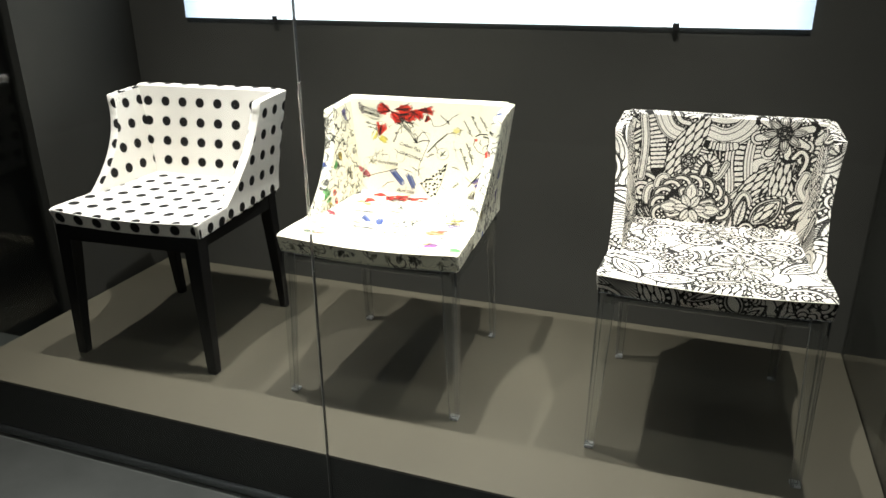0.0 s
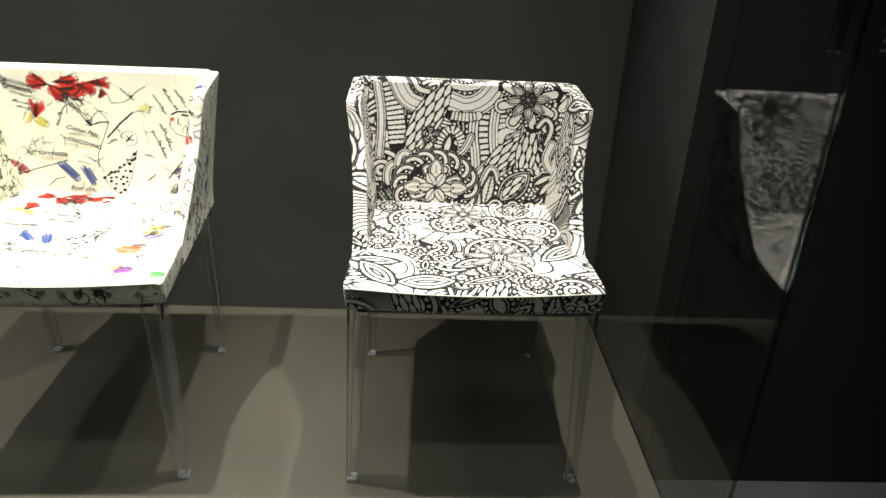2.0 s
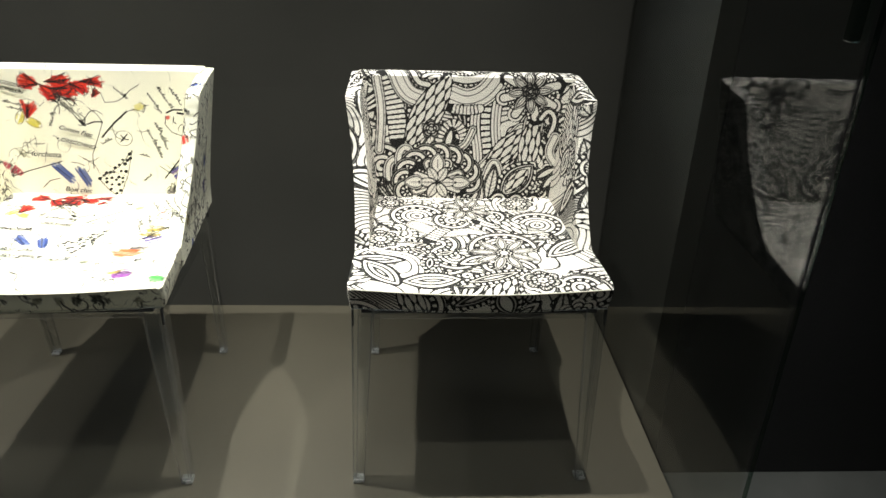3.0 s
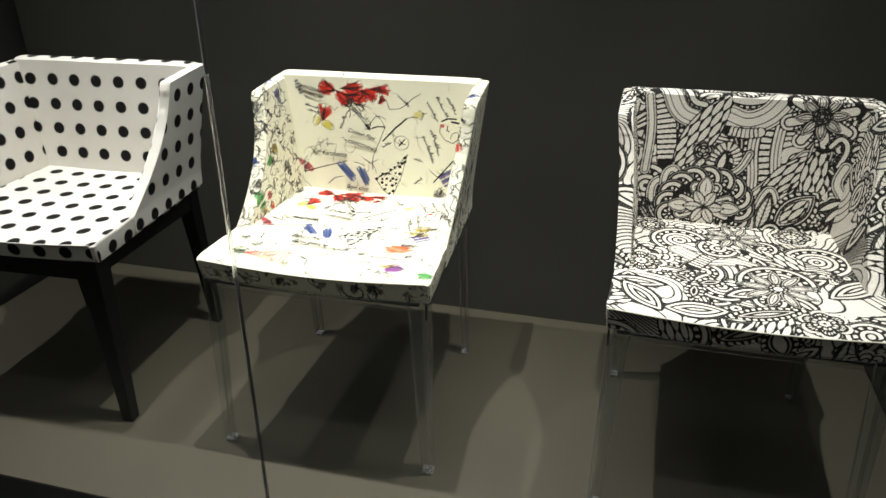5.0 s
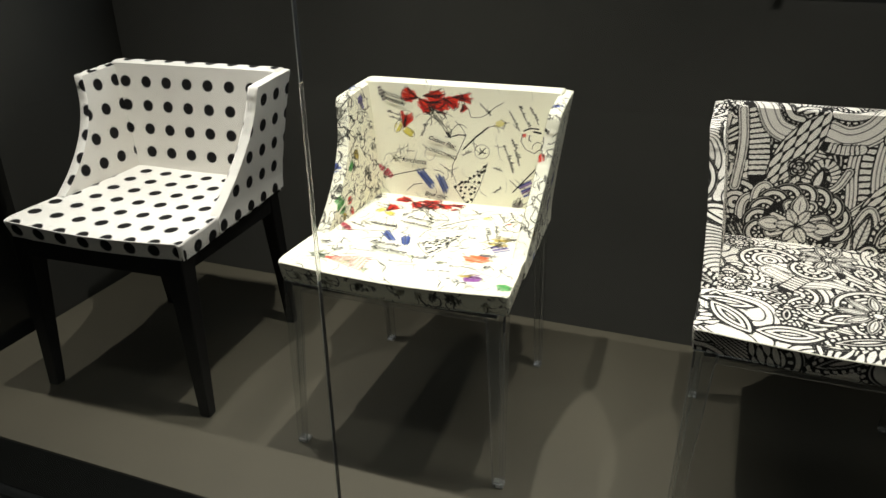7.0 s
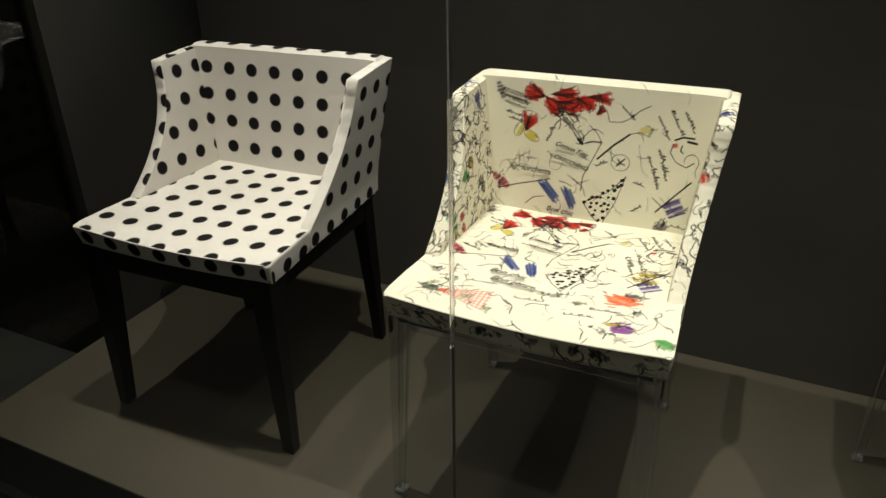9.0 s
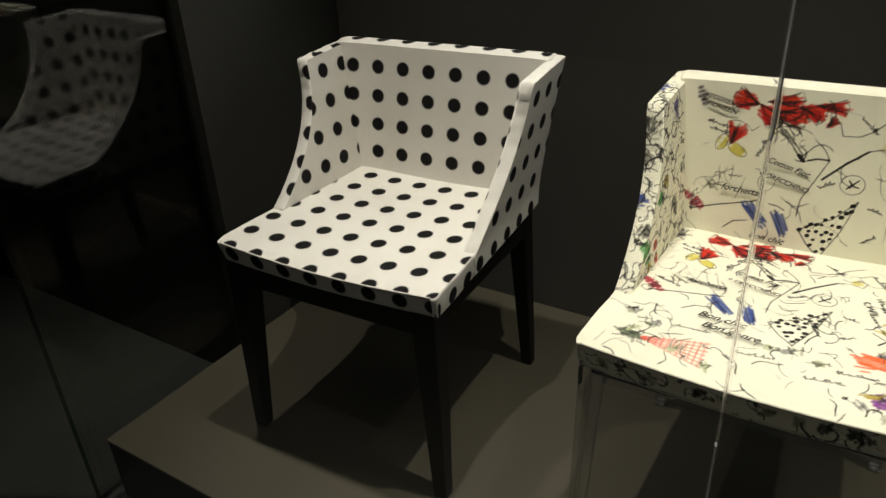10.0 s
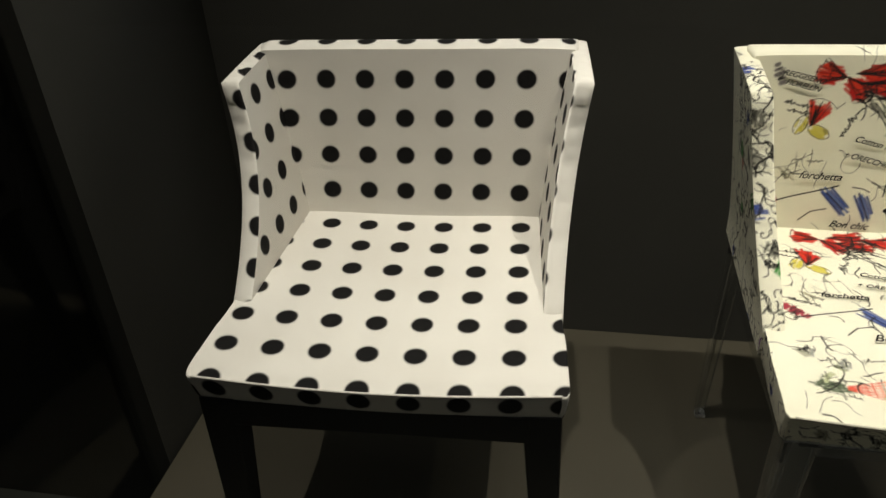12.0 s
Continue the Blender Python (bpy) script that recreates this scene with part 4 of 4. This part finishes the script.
    # arms: wings that sweep down to the seat
    for side in (-1, 1):
        def reach(U, V, low):
            z = low + V * (tall - 0.004 - low)
            drop_z = drop * (1 - U) ** 1.4 * V ** 2
            t = np.clip((z - 0.50) / 0.306, 0, 1)
            yf = 0.362 - 0.192 * (1 - t) ** 2.2 + (0.010 if cloth else 0.003) * np.clip((V - 0.92) / 0.08, 0, 1) ** 2
            yb = back_in(z) + 0.048
            return yf + U * (yb - yf), z - drop_z

        def arm_out(U, V):
            y, z = reach(U, V, 0.456)
            z = np.maximum(z, 0.456 + 0.012 * y)
            return side * width(y, z, flare), y, z

        def arm_in(U, V):
            y, z = reach(U, V, 0.456)
            z = np.maximum(z, 0.456 + 0.012 * y)
            return side * (width(y, z, flare) - pad), y, z

        au, av = (0.62, 0.30 + 0.5 * (side > 0)) if cloth else (0.02, 0.04)
        su, sv = (-0.008, 0.041) if side < 0 and not cloth else (0.0, 0.0)
        flat_in = lambda U, V: (au + su + reach(U, V, 0.456)[0], av + sv + reach(U, V, 0.456)[1])
        flat_out = lambda U, V: (au + reach(U, V, 0.456)[0], av - (0.28 if cloth or side < 0 else 0.302) + reach(U, V, 0.456)[1])
        slab("arm", arm_in, arm_out, cells(0.36), cells(0.34), flat_in, flat_out, ob, cover, cloth, nr, 0.0035, (0.0, 0.0), pucker=0.14 if cloth else 0.34, band=None if cloth else (0.013 if side > 0 else -0.001))

    # frame: rails under the cover and four tapered legs
    h0, h1 = (0.404, 0.452) if not clear else (0.398, 0.452)
    bows = (("front_rail", box(-0.215, 0.215, 0.004, 0.026, h0 if not clear else 0.430, h1, 0.003)),
            ("rear_rail", box(-0.195, 0.195, 0.462, 0.484, h0 + 0.010, h1 + 0.012, 0.003)))
    pan = box(-0.238, 0.238, 0.010 if clear else 0.016, 0.470, 0.4400, 0.4560, 0.002)
    part("seat_pan", pan, CLIPBLACK, ob, "thin black seat board")
    for name, bm in bows:
        rail = part(name, bm, frame_mat, ob)
        if clear:
            rail.data.materials.append(POLYRIM)
            for f in rail.data.polygons:
                f.material_index = int(max(abs(f.normal.x), abs(f.normal.y), abs(f.normal.z)) < 0.99)
    for side in (-1, 1):
        xa, xb = sorted((side * 0.222, side * 0.244))
        rail = box(xa, xb, 0.050, 0.440, h0 + 0.004, h1 + 0.004, 0.003)
        part("side_rail", rail, frame_mat, ob)
        legs = (((0.2635, 0.233, 0.000, 0.030), (0.257, 0.203, 0.005, 0.056), 0.454),
                ((0.240, 0.212, 0.528, 0.500), (0.243, 0.196, 0.488, 0.440), 0.478))
        if clear:
            legs = (((0.2635, 0.238, 0.000, 0.026), (0.257, 0.214, 0.005, 0.048), 0.454),
                    ((0.240, 0.218, 0.528, 0.505), (0.243, 0.208, 0.488, 0.450), 0.478))
        for foot, head, z1 in legs:
            if clear:
                leg = part("leg", corner_leg(side, foot, head, 0.009, z1), frame_mat, ob, "clear plastic leg")
                leg.data.materials.append(POLYRIM)
                x0, x1 = sorted((side * foot[0], side * foot[1]))
                # added end cap that carries the painted foot glint
                part("foot", box(x0, x1, *sorted(foot[2:]), 0.0, 0.009, 0.003), FOOT, leg, "clear foot whitened for its glint")
                tab = side * head[0]
                part("bracket", box(min(tab, tab - side * 0.004), max(tab, tab - side * 0.004), head[2], head[2] + 0.010 * (1 if head[3] > head[2] else -1), z1 - 0.040, z1 - 0.004) if head[3] > head[2]
                     else box(min(tab, tab - side * 0.004), max(tab, tab - side * 0.004), head[2] - 0.010, head[2], z1 - 0.040, z1 - 0.004), CLIPBLACK, leg, "small black bracket")
            else:
                x0, x1 = sorted((side * foot[0], side * foot[1]))
                a0, a1 = sorted((side * head[0], side * head[1]))
                part("leg", tapered(x0, x1, *sorted(foot[2:]), 0.0, a0, a1, *sorted(head[2:]), z1), frame_mat, ob)
    return ob


chair(pose(-1.5700, 1.716, DECK, 0, 0, 2.6), "white upholstered chair with black polka dots and black wooden legs", DOTS, BLACKWOOD)
sketched = chair(pose(-0.7765, 1.732, DECK, 0, 0, 1.2), "cream chair with colourful sketch print and clear plastic legs", SKETCH, POLY, sketch_cloth(), True)
chair(pose(0.1040, 1.738, DECK, 0, 0, 0.5), "black and white floral doodle chair with clear plastic legs", DOODLE, POLY, doodle_cloth(), True)


# ---- words of the sketch print ----
INK = surface("black_print_ink", (0.012, 0.011, 0.010), (0.020, 0.018, 0.016), 0.85, 40, 500, 0.0001, spec=0.2)


def words(body, m, size, parent):
    cu = bpy.data.curves.new("lettering", "FONT")
    cu.body, cu.size, cu.shear, cu.extrude, cu.offset = body, size, 0.35, 0.0002, 0.0002
    cu.align_x = "CENTER"
    cu.materials.append(INK)
    ob = new("lettering", cu)
    ob.parent = parent
    ob.matrix_basis = m
    return tagged(ob, "handwritten word printed in black")


for body, x, z, turn, size in (("REGGISENO", -0.178, 0.762, -14, 0.0125), ("FIORELLIN", -0.178, 0.748, -14, 0.0120), ("Cotton Fioc", -0.046, 0.652, -15, 0.0155), ("+ ORECCHINO", -0.050, 0.624, -15, 0.0135),
                               ("forchetta", -0.122, 0.594, -3, 0.0185), ("Bon chic", -0.060, 0.506, -4, 0.018)):
    words(body, pose(x, back_in(z) - 0.0062, z, 90, turn * -1, 0), size, sketched)
for body, x, y, turn, size in (("Cotton Fioc", -0.046, 0.318, -12, 0.0155), ("+ ORECCHINO", -0.050, 0.288, -12, 0.0135), ("forchetta", -0.122, 0.262, -3, 0.0185), ("Bon chic", -0.075, 0.158, -6, 0.022), ("Bon genre", -0.055, 0.128, -6, 0.022)):
    words(body, pose(x, y, 0.5015, 0, 0, turn), size, sketched)
